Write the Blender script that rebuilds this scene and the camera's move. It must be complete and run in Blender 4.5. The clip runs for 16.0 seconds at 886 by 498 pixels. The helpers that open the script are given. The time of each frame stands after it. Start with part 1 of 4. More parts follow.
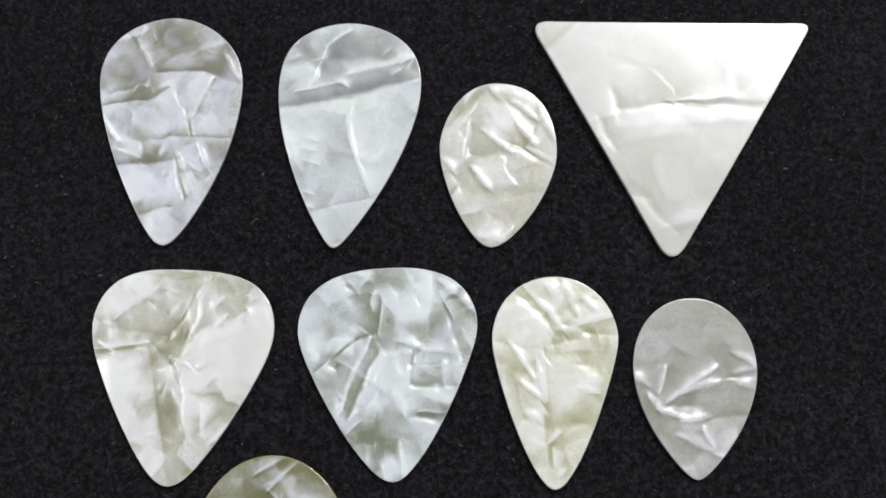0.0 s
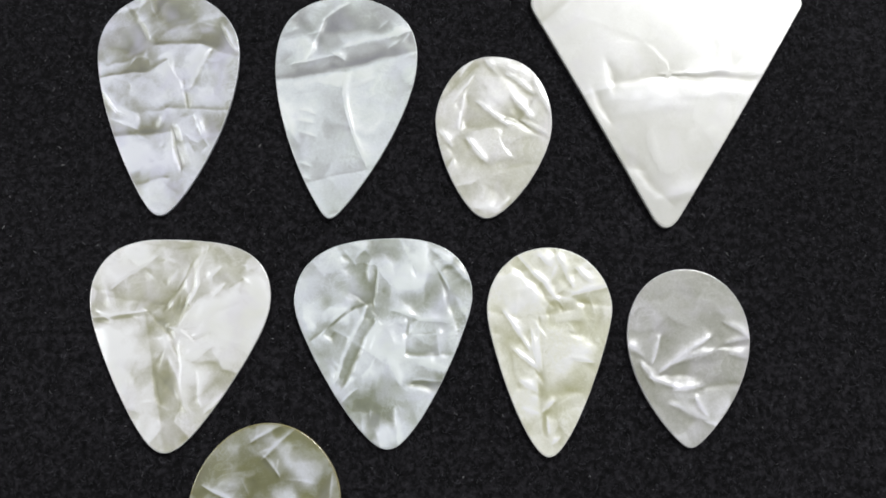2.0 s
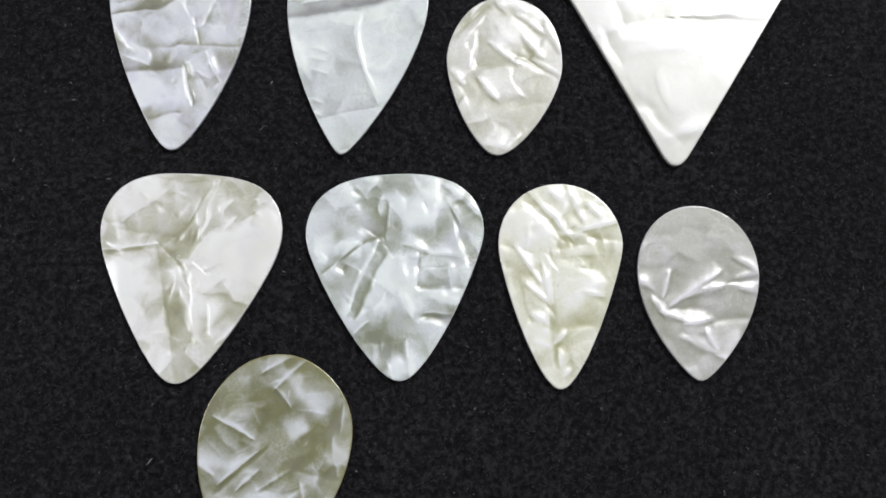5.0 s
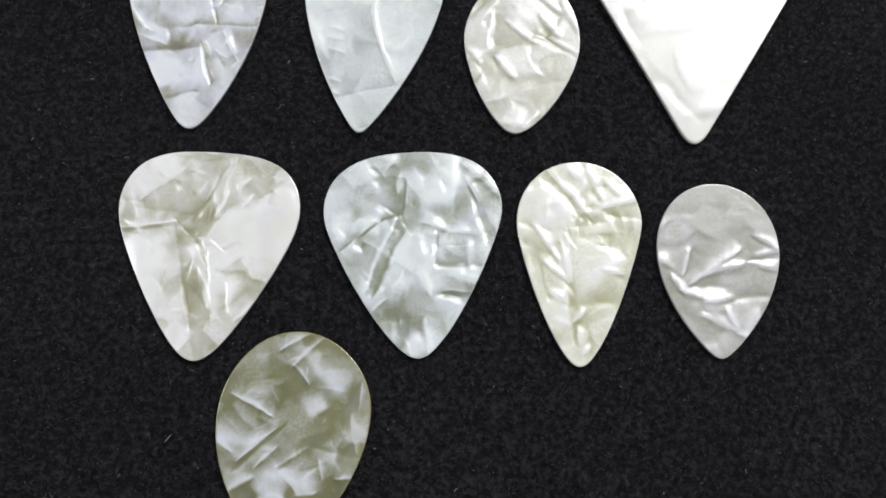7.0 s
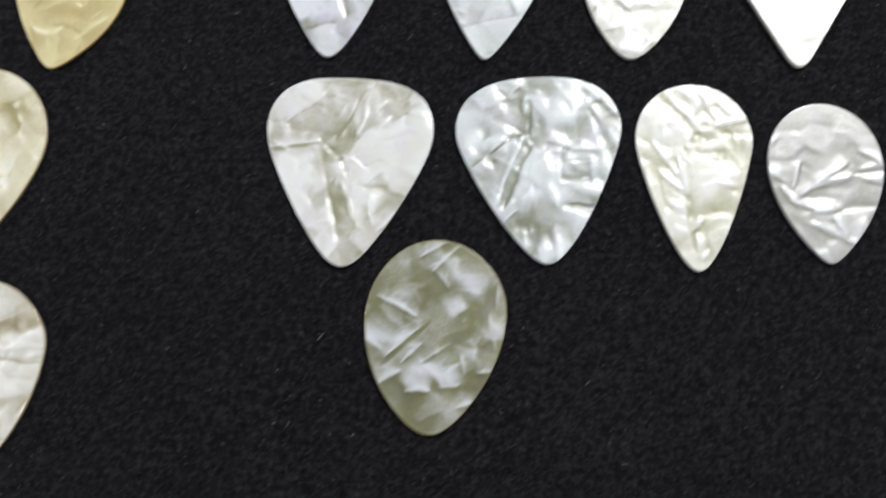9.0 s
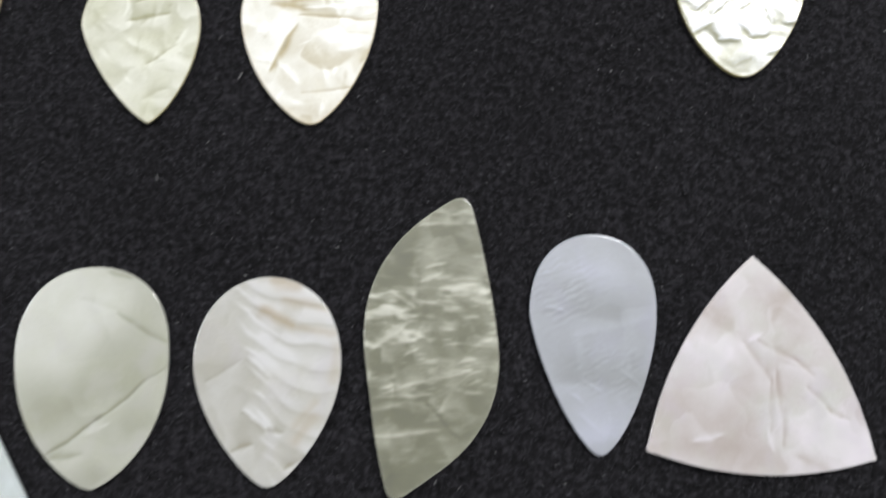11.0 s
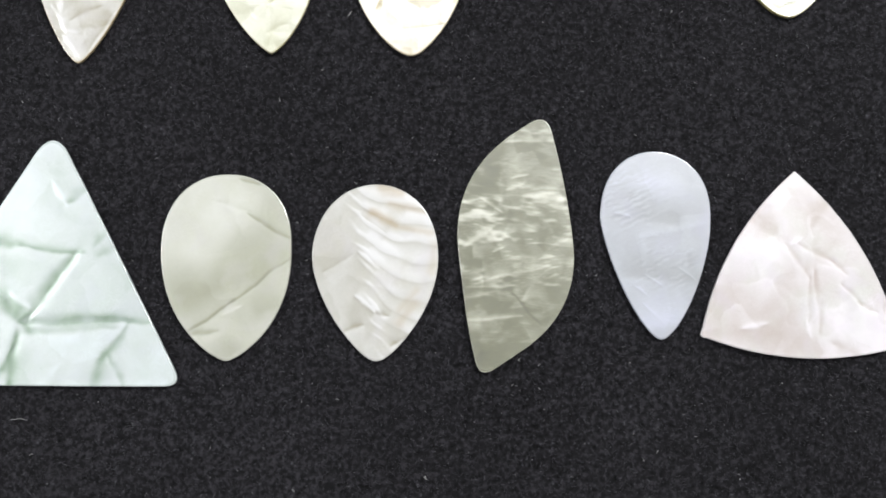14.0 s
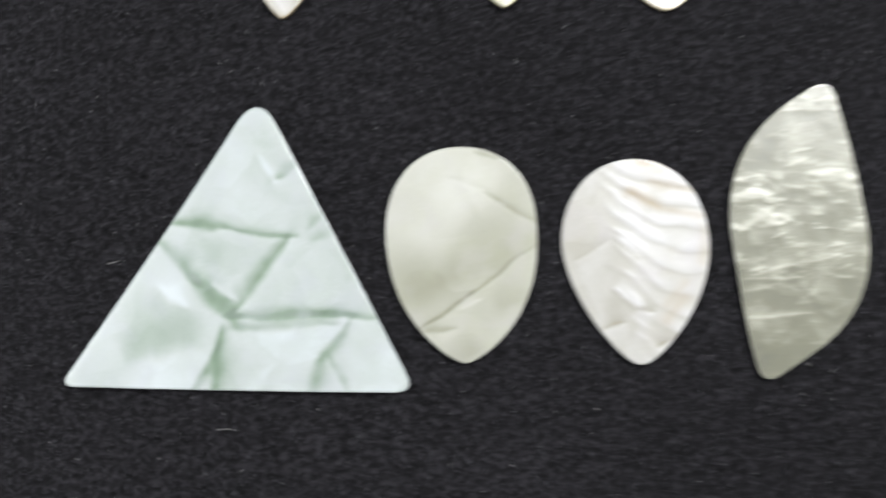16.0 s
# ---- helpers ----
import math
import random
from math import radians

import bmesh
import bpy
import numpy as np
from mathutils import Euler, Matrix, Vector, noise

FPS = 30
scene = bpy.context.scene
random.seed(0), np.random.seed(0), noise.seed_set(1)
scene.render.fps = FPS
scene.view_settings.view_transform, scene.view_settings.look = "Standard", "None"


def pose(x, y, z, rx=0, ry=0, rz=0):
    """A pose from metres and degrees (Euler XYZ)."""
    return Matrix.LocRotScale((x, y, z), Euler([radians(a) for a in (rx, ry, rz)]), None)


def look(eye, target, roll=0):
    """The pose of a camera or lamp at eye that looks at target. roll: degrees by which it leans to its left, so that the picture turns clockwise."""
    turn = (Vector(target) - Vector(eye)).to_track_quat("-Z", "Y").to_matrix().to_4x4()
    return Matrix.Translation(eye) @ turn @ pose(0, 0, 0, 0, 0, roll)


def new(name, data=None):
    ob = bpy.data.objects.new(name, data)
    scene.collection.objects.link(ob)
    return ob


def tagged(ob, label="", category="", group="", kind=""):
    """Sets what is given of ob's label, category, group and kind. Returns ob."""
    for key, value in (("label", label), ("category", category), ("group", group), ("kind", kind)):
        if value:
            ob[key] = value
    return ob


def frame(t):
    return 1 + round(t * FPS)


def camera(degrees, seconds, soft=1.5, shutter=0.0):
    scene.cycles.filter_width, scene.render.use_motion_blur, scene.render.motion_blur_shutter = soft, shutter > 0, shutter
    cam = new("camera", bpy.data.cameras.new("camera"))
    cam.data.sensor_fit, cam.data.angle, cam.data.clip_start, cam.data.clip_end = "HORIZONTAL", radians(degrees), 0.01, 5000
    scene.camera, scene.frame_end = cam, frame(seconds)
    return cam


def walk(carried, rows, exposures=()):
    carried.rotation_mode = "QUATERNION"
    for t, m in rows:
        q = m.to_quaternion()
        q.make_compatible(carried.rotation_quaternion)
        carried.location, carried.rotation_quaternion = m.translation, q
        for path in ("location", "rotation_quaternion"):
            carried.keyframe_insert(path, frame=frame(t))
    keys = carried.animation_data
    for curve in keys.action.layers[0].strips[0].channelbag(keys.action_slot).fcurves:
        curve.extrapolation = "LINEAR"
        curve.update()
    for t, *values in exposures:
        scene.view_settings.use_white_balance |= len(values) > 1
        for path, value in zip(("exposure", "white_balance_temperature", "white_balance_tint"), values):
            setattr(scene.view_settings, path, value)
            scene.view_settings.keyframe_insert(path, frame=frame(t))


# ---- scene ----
cam = camera(65.0, 16.0, soft=1.75, shutter=0.6)
# seconds, place in metres, turn in degrees: a hand-held camera a hand's width above the cloth
ROWS = [
    (0, 0.00488, 0.01427, 0.09997, 10.249, -1.119, 0.000),
    (0.5, 0.00502, 0.01289, 0.10004, 10.304, -1.144, -0.035),
    (1, 0.00506, 0.01179, 0.09995, 10.263, -1.181, 0.000),
    (1.5, 0.00514, 0.01065, 0.09996, 10.362, -1.244, -0.060),
    (2, 0.00540, 0.01027, 0.09999, 10.072, -1.216, 0.081),
    (2.5, 0.00539, 0.00839, 0.09992, 10.502, -1.318, 0.108),
    (3, 0.00536, 0.00696, 0.09974, 10.536, -1.365, 0.189),
    (3.5, 0.00480, 0.00512, 0.09939, 10.625, -1.612, 0.185),
    (4, 0.00421, 0.00244, 0.09894, 11.047, -1.757, 0.165),
    (4.5, 0.00342, 0.00092, 0.09859, 10.820, -1.917, 0.162),
    (7, 0.00091, -0.00395, 0.09711, 11.167, -1.449, 0.223),
    (7.5, 0.00057, -0.00366, 0.09854, 11.320, -1.240, 0.287),
    (8, -0.00210, -0.00538, 0.10123, 11.618, -1.375, 0.382),
    (8.5, -0.00827, -0.00953, 0.10228, 11.299, -1.380, 0.299),
    (9, -0.01639, -0.01829, 0.10150, 11.363, -0.424, 0.091),
    (9.5, -0.03084, -0.02916, 0.10072, 10.297, -1.113, -0.262),
    (9.8, -0.04045, -0.03735, 0.09961, 10.151, -1.979, -0.866),
    (10, -0.04554, -0.04262, 0.09884, 9.954, -1.883, -1.055),
    (10.2, -0.04943, -0.04751, 0.09829, 9.641, -1.466, -1.076),
    (10.7, -0.05998, -0.05848, 0.09882, 8.550, -1.004, -1.233),
    (11.2, -0.06861, -0.06641, 0.10235, 7.060, -0.794, -1.218),
    (11.75, -0.07480, -0.07241, 0.10725, 5.866, -0.660, -1.068),
    (12.3, -0.07637, -0.07641, 0.11060, 6.121, -0.417, -0.848),
    (12.5, -0.07568, -0.07841, 0.11162, 6.919, -0.193, -0.707),
    (13, -0.07524, -0.07948, 0.11431, 7.092, -0.182, -0.553),
    (13.5, -0.07625, -0.07941, 0.11488, 7.195, -0.071, -0.463),
    (14, -0.07768, -0.07905, 0.11483, 7.206, 0.040, -0.449),
    (14.5, -0.07912, -0.07829, 0.11452, 7.126, 0.334, -0.376),
    (15, -0.08439, -0.07803, 0.11345, 7.348, 0.173, -0.330),
    (15.5, -0.09596, -0.07858, 0.10926, 7.593, 0.080, -0.160),
    (16, -0.11504, -0.07900, 0.09859, 7.207, 0.684, -0.087),
]
walk(cam, [(t, pose(x, y, z, rx, ry, rz)) for t, x, y, z, rx, ry, rz in ROWS],
     exposures=[(0.0, 0.0), (9.2, 0.0), (10.2, 0.3), (11.3, 0.8), (12.3, 1.03), (16.0, 1.03)])

# ---- light ----
world = bpy.data.worlds.new("room_light")
scene.world = world
world.use_nodes = True
world.node_tree.nodes["Background"].inputs["Color"].default_value = (0.95, 0.98, 1.0, 1)
world.node_tree.nodes["Background"].inputs["Strength"].default_value = 0.06


def area_lamp(name, eye, target, size_x, size_y, watts, colour):
    data = bpy.data.lights.new(name, "AREA")
    data.shape, data.size, data.size_y, data.energy, data.color = "RECTANGLE", size_x, size_y, watts, colour
    lamp = new(name, data)
    lamp.matrix_world = look(eye, target)
    return lamp


area_lamp("ceiling_lamp", (1.05, 1.35, 1.55), (-0.05, 0.0, 0.0), 0.9, 0.5, 35.5, (0.985, 0.99, 1.0))
# soft lamp added for the light from the left; the room has no window
area_lamp("left_lamp", (-1.6, 0.2, 1.1), (-0.05, 0.0, 0.0), 0.6, 0.8, 10.5, (0.93, 0.97, 1.0))


# ---- materials ----
class Nodes:
    """A short way to write a node tree."""

    def __init__(self, name):
        self.material = bpy.data.materials.new(name)
        self.material.use_nodes = True
        self.tree = self.material.node_tree
        self.shader = self.tree.nodes["Principled BSDF"]

    def add(self, kind, **inputs):
        node = self.tree.nodes.new(kind)
        for key, value in inputs.items():
            self.feed(node, key.replace("_", " "), value)
        return node

    def feed(self, node, key, value):
        socket = node.inputs[int(key[1:])] if key[0] == "i" and key[1:].isdigit() else node.inputs[key]
        if isinstance(value, bpy.types.NodeSocket):
            self.tree.links.new(value, socket)
        else:
            socket.default_value = value

    def math(self, operation, a, b=0.0, clamp=False):
        node = self.add("ShaderNodeMath", i0=a, i1=b)
        node.operation, node.use_clamp = operation, clamp
        return node.outputs[0]

    def mix(self, factor, a, b):
        node = self.tree.nodes.new("ShaderNodeMix")
        node.data_type = "RGBA"
        for i, value in ((0, factor), (6, a), (7, b)):
            if isinstance(value, bpy.types.NodeSocket):
                self.tree.links.new(value, node.inputs[i])
            else:
                node.inputs[i].default_value = value
        return node.outputs[2]

    def ramp(self, factor, stops):
        node = self.tree.nodes.new("ShaderNodeValToRGB")
        while len(node.color_ramp.elements) < len(stops):
            node.color_ramp.elements.new(0.5)
        for e, (at, c) in zip(node.color_ramp.elements, stops):
            e.position, e.color = at, (*c, 1)
        self.tree.links.new(factor, node.inputs[0])
        return node.outputs[0]

    def noise(self, place, scale, detail=3.0, rough=0.55, distortion=0.0):
        return self.add("ShaderNodeTexNoise", Vector=place, Scale=scale, Detail=detail, Roughness=rough, Distortion=distortion).outputs[0]


def nacre(name, dark, light, glint, grain=0.22, stretch=(1, 1, 1), rough=0.3, rim=None, sheen=1.0, gloss=0.36, lilac=0.32,
          cloud=0.8, stain=None):
    """Mother-of-pearl: one attribute holds its own tone plus painted satin light and shade, dark to light; a faint
    second hue, satin gloss.
    """
    n = Nodes(name)
    place = n.add("ShaderNodeTexCoord").outputs["Object"]
    stretched = n.add("ShaderNodeMapping", Vector=place, Scale=stretch).outputs[0]
    tone_and_sheen = n.add("ShaderNodeAttribute")
    tone_and_sheen.attribute_name = "tone_and_sheen"
    fold = n.noise(stretched, 420.0, 4.0, 0.62, 1.6)
    silk = n.noise(stretched, 1700.0, 3.0, 0.65, 0.8)
    wrinkle = n.math("ABSOLUTE", n.math("SUBTRACT", n.noise(stretched, 330.0, 3.0, 0.6, 2.2), 0.5))
    wrinkle = n.math("SUBTRACT", 1.0, n.math("MULTIPLY", wrinkle, 16.0), clamp=True)
    spread = n.ramp(n.noise(place, 130.0, 2.0), [(0.5, (0, 0, 0)), (0.68, (1, 1, 1))])
    flake = n.noise(stretched, 4300.0, 2.0, 0.6, 0.4)
    v = n.math("ADD", tone_and_sheen.outputs["Fac"], n.math("MULTIPLY", n.math("SUBTRACT", fold, 0.5), grain * cloud))
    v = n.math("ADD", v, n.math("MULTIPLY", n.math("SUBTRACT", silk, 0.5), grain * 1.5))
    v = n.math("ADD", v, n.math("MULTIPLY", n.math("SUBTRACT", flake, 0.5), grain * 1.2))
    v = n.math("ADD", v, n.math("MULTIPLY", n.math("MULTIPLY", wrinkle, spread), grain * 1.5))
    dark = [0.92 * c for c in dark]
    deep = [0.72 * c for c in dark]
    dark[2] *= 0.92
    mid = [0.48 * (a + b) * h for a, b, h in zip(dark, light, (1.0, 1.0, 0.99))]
    # dull tones run to olive, the painted highlights to bluish white
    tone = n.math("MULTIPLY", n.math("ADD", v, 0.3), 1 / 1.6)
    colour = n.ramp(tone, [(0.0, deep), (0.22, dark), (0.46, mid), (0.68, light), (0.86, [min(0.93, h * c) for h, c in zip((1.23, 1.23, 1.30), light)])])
    hue = n.ramp(n.noise(place, 150.0, 2.0), [(0.45, (0, 0, 0)), (0.72, (1, 1, 1))])
    colour = n.mix(n.math("MULTIPLY", hue, 0.42), colour, (*glint, 1))
    violet = n.ramp(n.noise(place, 190.0, 2.0, 0.5, 0.5), [(0.5, (0, 0, 0)), (0.7, (1, 1, 1))])
    colour = n.mix(n.math("MULTIPLY", violet, lilac), colour, (0.94 * light[0], 0.90 * light[1], min(0.95, 1.05 * light[2]), 1))
    if stain:
        dyed = n.add("ShaderNodeAttribute")
        dyed.attribute_name = "stain"
        colour = n.mix(n.math("MULTIPLY", dyed.outputs["Fac"], n.math("ADD", 0.55, silk)), colour, (*stain, 1))
    edge = n.add("ShaderNodeAttribute")
    edge.attribute_name = "rim"
    # without a rim colour, a bright edge highlight is painted over the rim
    rim_or_highlight = n.math("POWER", edge.outputs["Fac"], 1.0 if rim else 2.0)
    colour = n.mix(n.math("MULTIPLY", rim_or_highlight, 0.8 if rim else 0.75), colour, (*(rim or [min(0.92, 1.2 * c) for c in light]), 1))
    # the layers lean with their folds: the sheen follows that lean, the paint-like body only a little
    lean = n.add("ShaderNodeAttribute")
    lean.attribute_name = "lean"
    facing = n.add("ShaderNodeNewGeometry").outputs["Normal"]

    def leaning(amount):
        part = n.add("ShaderNodeVectorMath", i0=lean.outputs["Vector"])
        part.operation = "SCALE"
        n.feed(part, "Scale", amount)
        both = n.add("ShaderNodeVectorMath", i0=facing, i1=part.outputs[0])
        unit = n.add("ShaderNodeVectorMath", i0=both.outputs[0])
        unit.operation = "NORMALIZE"
        return unit.outputs[0]

    bump = n.add("ShaderNodeBump", Strength=0.4 * grain, Distance=0.0004, Height=silk, Normal=leaning(0.15))
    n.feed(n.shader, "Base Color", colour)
    n.feed(n.shader, "Roughness", n.math("ADD", n.math("MULTIPLY", silk, 0.12), rough - 0.06))
    n.feed(n.shader, "Coat Weight", 1.0)
    polish = n.add("ShaderNodeAttribute")
    polish.attribute_name = "rim"
    n.feed(n.shader, "Coat Roughness", n.math("SUBTRACT", gloss, n.math("MULTIPLY", polish.outputs["Fac"], gloss - 0.12)))
    n.feed(n.shader, "Coat IOR", 2.15)
    n.feed(n.shader, "Coat Normal", leaning(0.6 * sheen))
    n.feed(n.shader, "Normal", bump.outputs[0])
    return n.material


def felt_material():
    n = Nodes("black_felt")
    place = n.add("ShaderNodeTexCoord").outputs["Object"]
    tuft = n.noise(place, 1300.0, 3.0, 0.7, 0.3)
    patch = n.noise(place, 520.0, 2.0, 0.6)
    broad = n.noise(place, 25.0, 2.0)
    speck = n.ramp(n.noise(place, 1700.0, 1.0, 0.5), [(0.69, (0, 0, 0)), (0.78, (1, 1, 1))])
    v = n.math("ADD", n.math("MULTIPLY", tuft, 0.90), n.math("MULTIPLY", patch, 0.24))
    v = n.math("ADD", v, n.math("MULTIPLY", broad, 0.12))
    colour = n.ramp(v, [(0.43, (0.0018, 0.0017, 0.0019)), (0.62, (0.0075, 0.0071, 0.0082)), (0.84, (0.028, 0.0265, 0.0305))])
    colour = n.mix(n.math("MULTIPLY", speck, 0.6), colour, (0.06, 0.06, 0.068, 1))
    bump = n.add("ShaderNodeBump", Strength=0.35, Distance=0.0004, Height=v)
    n.feed(n.shader, "Base Color", colour)
    n.feed(n.shader, "Roughness", 0.95)
    n.feed(n.shader, "Specular IOR Level", 0.1)
    n.feed(n.shader, "Normal", bump.outputs[0])
    return n.material


def fibre_material(name, low, high):
    n = Nodes(name)
    island = n.add("ShaderNodeNewGeometry").outputs["Random Per Island"]
    n.feed(n.shader, "Base Color", n.ramp(island, [(0.0, low), (0.7, [0.6 * a + 0.4 * b for a, b in zip(low, high)]), (1.0, high)]))
    n.feed(n.shader, "Roughness", 0.7)
    n.feed(n.shader, "Specular IOR Level", 0.2)
    return n.material


def plaster(name, colour):
    n = Nodes(name)
    place = n.add("ShaderNodeTexCoord").outputs["Object"]
    v = n.noise(place, 9.0, 5.0)
    n.feed(n.shader, "Base Color", n.ramp(v, [(0.3, [0.94 * c for c in colour]), (0.7, colour)]))
    n.feed(n.shader, "Roughness", 0.85)
    n.feed(n.shader, "Normal", n.add("ShaderNodeBump", Strength=0.15, Distance=0.002, Height=n.noise(place, 160.0)).outputs[0])
    return n.material


# ---- the setting ----
def slab(name, low, high, material, label, category):
    bm = bmesh.new()
    bmesh.ops.create_cube(bm, size=1.0)
    for v in bm.verts:
        v.co = Vector([(a + b) / 2 + c * (b - a) for a, b, c in zip(low, high, v.co)])
    mesh = bpy.data.meshes.new(name)
    bm.to_mesh(mesh)
    bm.free()
    mesh.materials.append(material)
    return tagged(new(name, mesh), label, category, kind="structure")


# unseen walls and ceiling, added to enclose the cloth and bounce fill light
WALL, CEIL = plaster("wall_paint", (0.78, 0.78, 0.77)), plaster("ceiling_paint", (0.84, 0.84, 0.83))
slab("floor", (-1.9, -1.9, -0.06), (1.9, 1.9, -0.0035), plaster("floor_paint", (0.3, 0.29, 0.28)), "plain grey floor under the black cloth", "floor")
slab("bounce_wall_north", (-1.9, 1.9, -0.06), (1.9, 2.0, 1.9), WALL, "unseen pale plastered wall added to bounce light", "wall")
slab("bounce_wall_south", (-1.9, -2.0, -0.06), (1.9, -1.9, 1.9), WALL, "unseen pale plastered wall added to bounce light", "wall")
slab("bounce_wall_east", (1.9, -2.0, -0.06), (2.0, 2.0, 1.9), WALL, "unseen pale plastered wall added to bounce light", "wall")
slab("bounce_wall_west", (-2.0, -2.0, -0.06), (-1.9, 2.0, 1.9), WALL, "unseen pale plastered wall added to bounce light", "wall")
slab("ceiling", (-2.0, -2.0, 1.9), (2.0, 2.0, 2.0), CEIL, "unseen white ceiling added to bounce light", "ceiling")


def value_noise(x, y, seed):
    """Smooth lattice noise from 0 to 1 on arrays, one cell a unit."""
    table = np.random.RandomState(seed).rand(64, 64)
    xi, yi = np.floor(x).astype(int), np.floor(y).astype(int)
    u, v = x - xi, y - yi
    u, v = u * u * (3 - 2 * u), v * v * (3 - 2 * v)
    a, b = table[xi % 64, yi % 64], table[(xi + 1) % 64, yi % 64]
    c, d = table[xi % 64, (yi + 1) % 64], table[(xi + 1) % 64, (yi + 1) % 64]
    return (a + (b - a) * u) * (1 - v) + (c + (d - c) * u) * v


def felt_sheet():
    """The cloth: an uneven sheet, finely meshed where the camera passes, with a real thickness and a plain margin to its hem."""
    fine_x, fine_y = np.arange(-0.20, 0.0901, 0.0012), np.arange(-0.12, 0.0851, 0.0012)
    xs = np.r_[np.linspace(-1.2, -0.22, 12), fine_x, np.linspace(0.11, 1.2, 12)]
    ys = np.r_[np.linspace(-1.2, -0.14, 12), fine_y, np.linspace(0.105, 1.2, 12)]
    gx, gy = np.meshgrid(xs, ys)
    z = 0.0001 * (value_noise(gx * 430, gy * 430, 3) - 1) + 0.0002 * (value_noise(gx * 130, gy * 130, 4) - 1)
    nx, ny = len(xs), len(ys)
    top = np.c_[gx.ravel(), gy.ravel(), z.ravel()]
    base = top.copy()
    base[:, 2] = -0.0034
    i = (np.arange(ny - 1)[:, None] * nx + np.arange(nx - 1)[None]).ravel()
    faces = np.c_[i, i + 1, i + nx + 1, i + nx].tolist()
    rim = [*range(nx), *range(2 * nx - 1, nx * ny, nx), *range(nx * ny - 2, nx * (ny - 1) - 1, -1), *range(nx * (ny - 2), 0, -nx)]
    verts = top.tolist() + [base[k].tolist() for k in rim]
    k0, m = len(top), len(rim)
    faces += [[rim[k], k0 + k, k0 + (k + 1) % m, rim[(k + 1) % m]] for k in range(m)]
    faces.append([k0 + k for k in range(m - 1, -1, -1)])
    faces = [f[::-1] if len(f) == 4 and f[0] >= 0 and max(f) >= k0 else f for f in faces]
    mesh = bpy.data.meshes.new("ground")
    mesh.from_pydata(verts, [], faces)
    mesh.polygons.foreach_set("use_smooth", [True] * len(mesh.polygons))
    mesh.materials.append(felt_material())
    return tagged(new("ground", mesh), "black felt cloth with a short matted nap, spread flat", "felt cloth", kind="structure")


felt_sheet()


# ---- guitar picks ----
def even(points, count):
    """The closed outline, walked at even steps."""
    ring = np.vstack([points, points[:1]])
    run = np.r_[0, np.cumsum(np.linalg.norm(np.diff(ring, axis=0), axis=1))]
    at = np.linspace(0, run[-1], count, endpoint=False)
    return np.c_[np.interp(at, run, ring[:, 0]), np.interp(at, run, ring[:, 1])]


def drop_outline(turn, half, top, bottom, p_top, q_top, p_tip, q_tip, lean, soft):
    """A teardrop: a round crown above its widest line, tapering sides to a tip below. Millimetres."""
    s = np.sin(np.linspace(0, math.pi / 2, 240))
    crown, taper = half * np.maximum(1 - s ** p_top, 0) ** q_top, half * np.maximum(1 - s ** p_tip, 0) ** q_tip
    x = np.r_[crown, -crown[::-1], -(taper + lean * s * bottom), (taper - lean * s * bottom)[::-1]]
    y = np.r_[s * top, s[::-1] * top, -s * bottom, -s[::-1] * bottom]
    c, d = math.cos(turn), math.sin(turn)
    # soft: how far the filing has rounded the outline
    ring = even(np.c_[c * x - d * y, d * x + c * y], 512)
    step = np.linalg.norm(ring[1] - ring[0])
    turns = np.fft.fftfreq(512, step) * 2 * math.pi
    z = np.fft.ifft(np.fft.fft(ring[:, 0] + 1j * ring[:, 1]) * np.exp(-(turns * soft) ** 2 / 2))
    return np.c_[z.real, z.imag]


def corner_outline(corners, cuts, bulges):
    """A polygon, clockwise, with rounded corners and sides that swell outward. Millimetres."""
    c, out, m = np.array(corners, float), [], len(corners)
    for i in range(m):
        p, a, b = c[i], c[i - 1], c[(i + 1) % m]
        da, db = (a - p) / np.linalg.norm(a - p), (b - p) / np.linalg.norm(b - p)
        u, v = np.linspace(0, 1, 40)[:, None], np.linspace(0, 1, 80)[1:-1, None]
        s, e, far = p + cuts[i] * da, p + cuts[i] * db, b - cuts[(i + 1) % m] * db
        out.append((1 - u) ** 2 * s + 2 * u * (1 - u) * p + u ** 2 * e)
        out.append(e + (far - e) * v + np.array([-db[1], db[0]]) * bulges[i] * 4 * v * (1 - v))
    return np.concatenate(out)[::-1]


def plates(x, y, cell, seed):
    """Shards of the layers: at each point the level of its shard, tilted within it."""
    r = np.random.RandomState(seed)
    span = 26.0
    n = int((2 * span / cell) ** 2)
    cx, cy, level = r.uniform(-span, span, n), r.uniform(-span, span, n), r.rand(n)
    tx, ty = r.normal(0, 1, n), r.normal(0, 1, n)
    total, weight = np.zeros(x.shape), np.full(x.shape, 1e-12)
    for k in range(n):
        d = np.hypot(x - cx[k], y - cy[k])
        w = np.exp(-np.minimum(d, 30.0) / 0.16)
        slope = ((x - cx[k]) * tx[k] + (y - cy[k]) * ty[k]) / cell
        total += w * (0.7 * (level[k] - 0.5) + 0.6 * np.clip(slope, -1.2, 1.2))
        weight += w
    return np.where(weight > 1e-11, total / weight, 0.0)


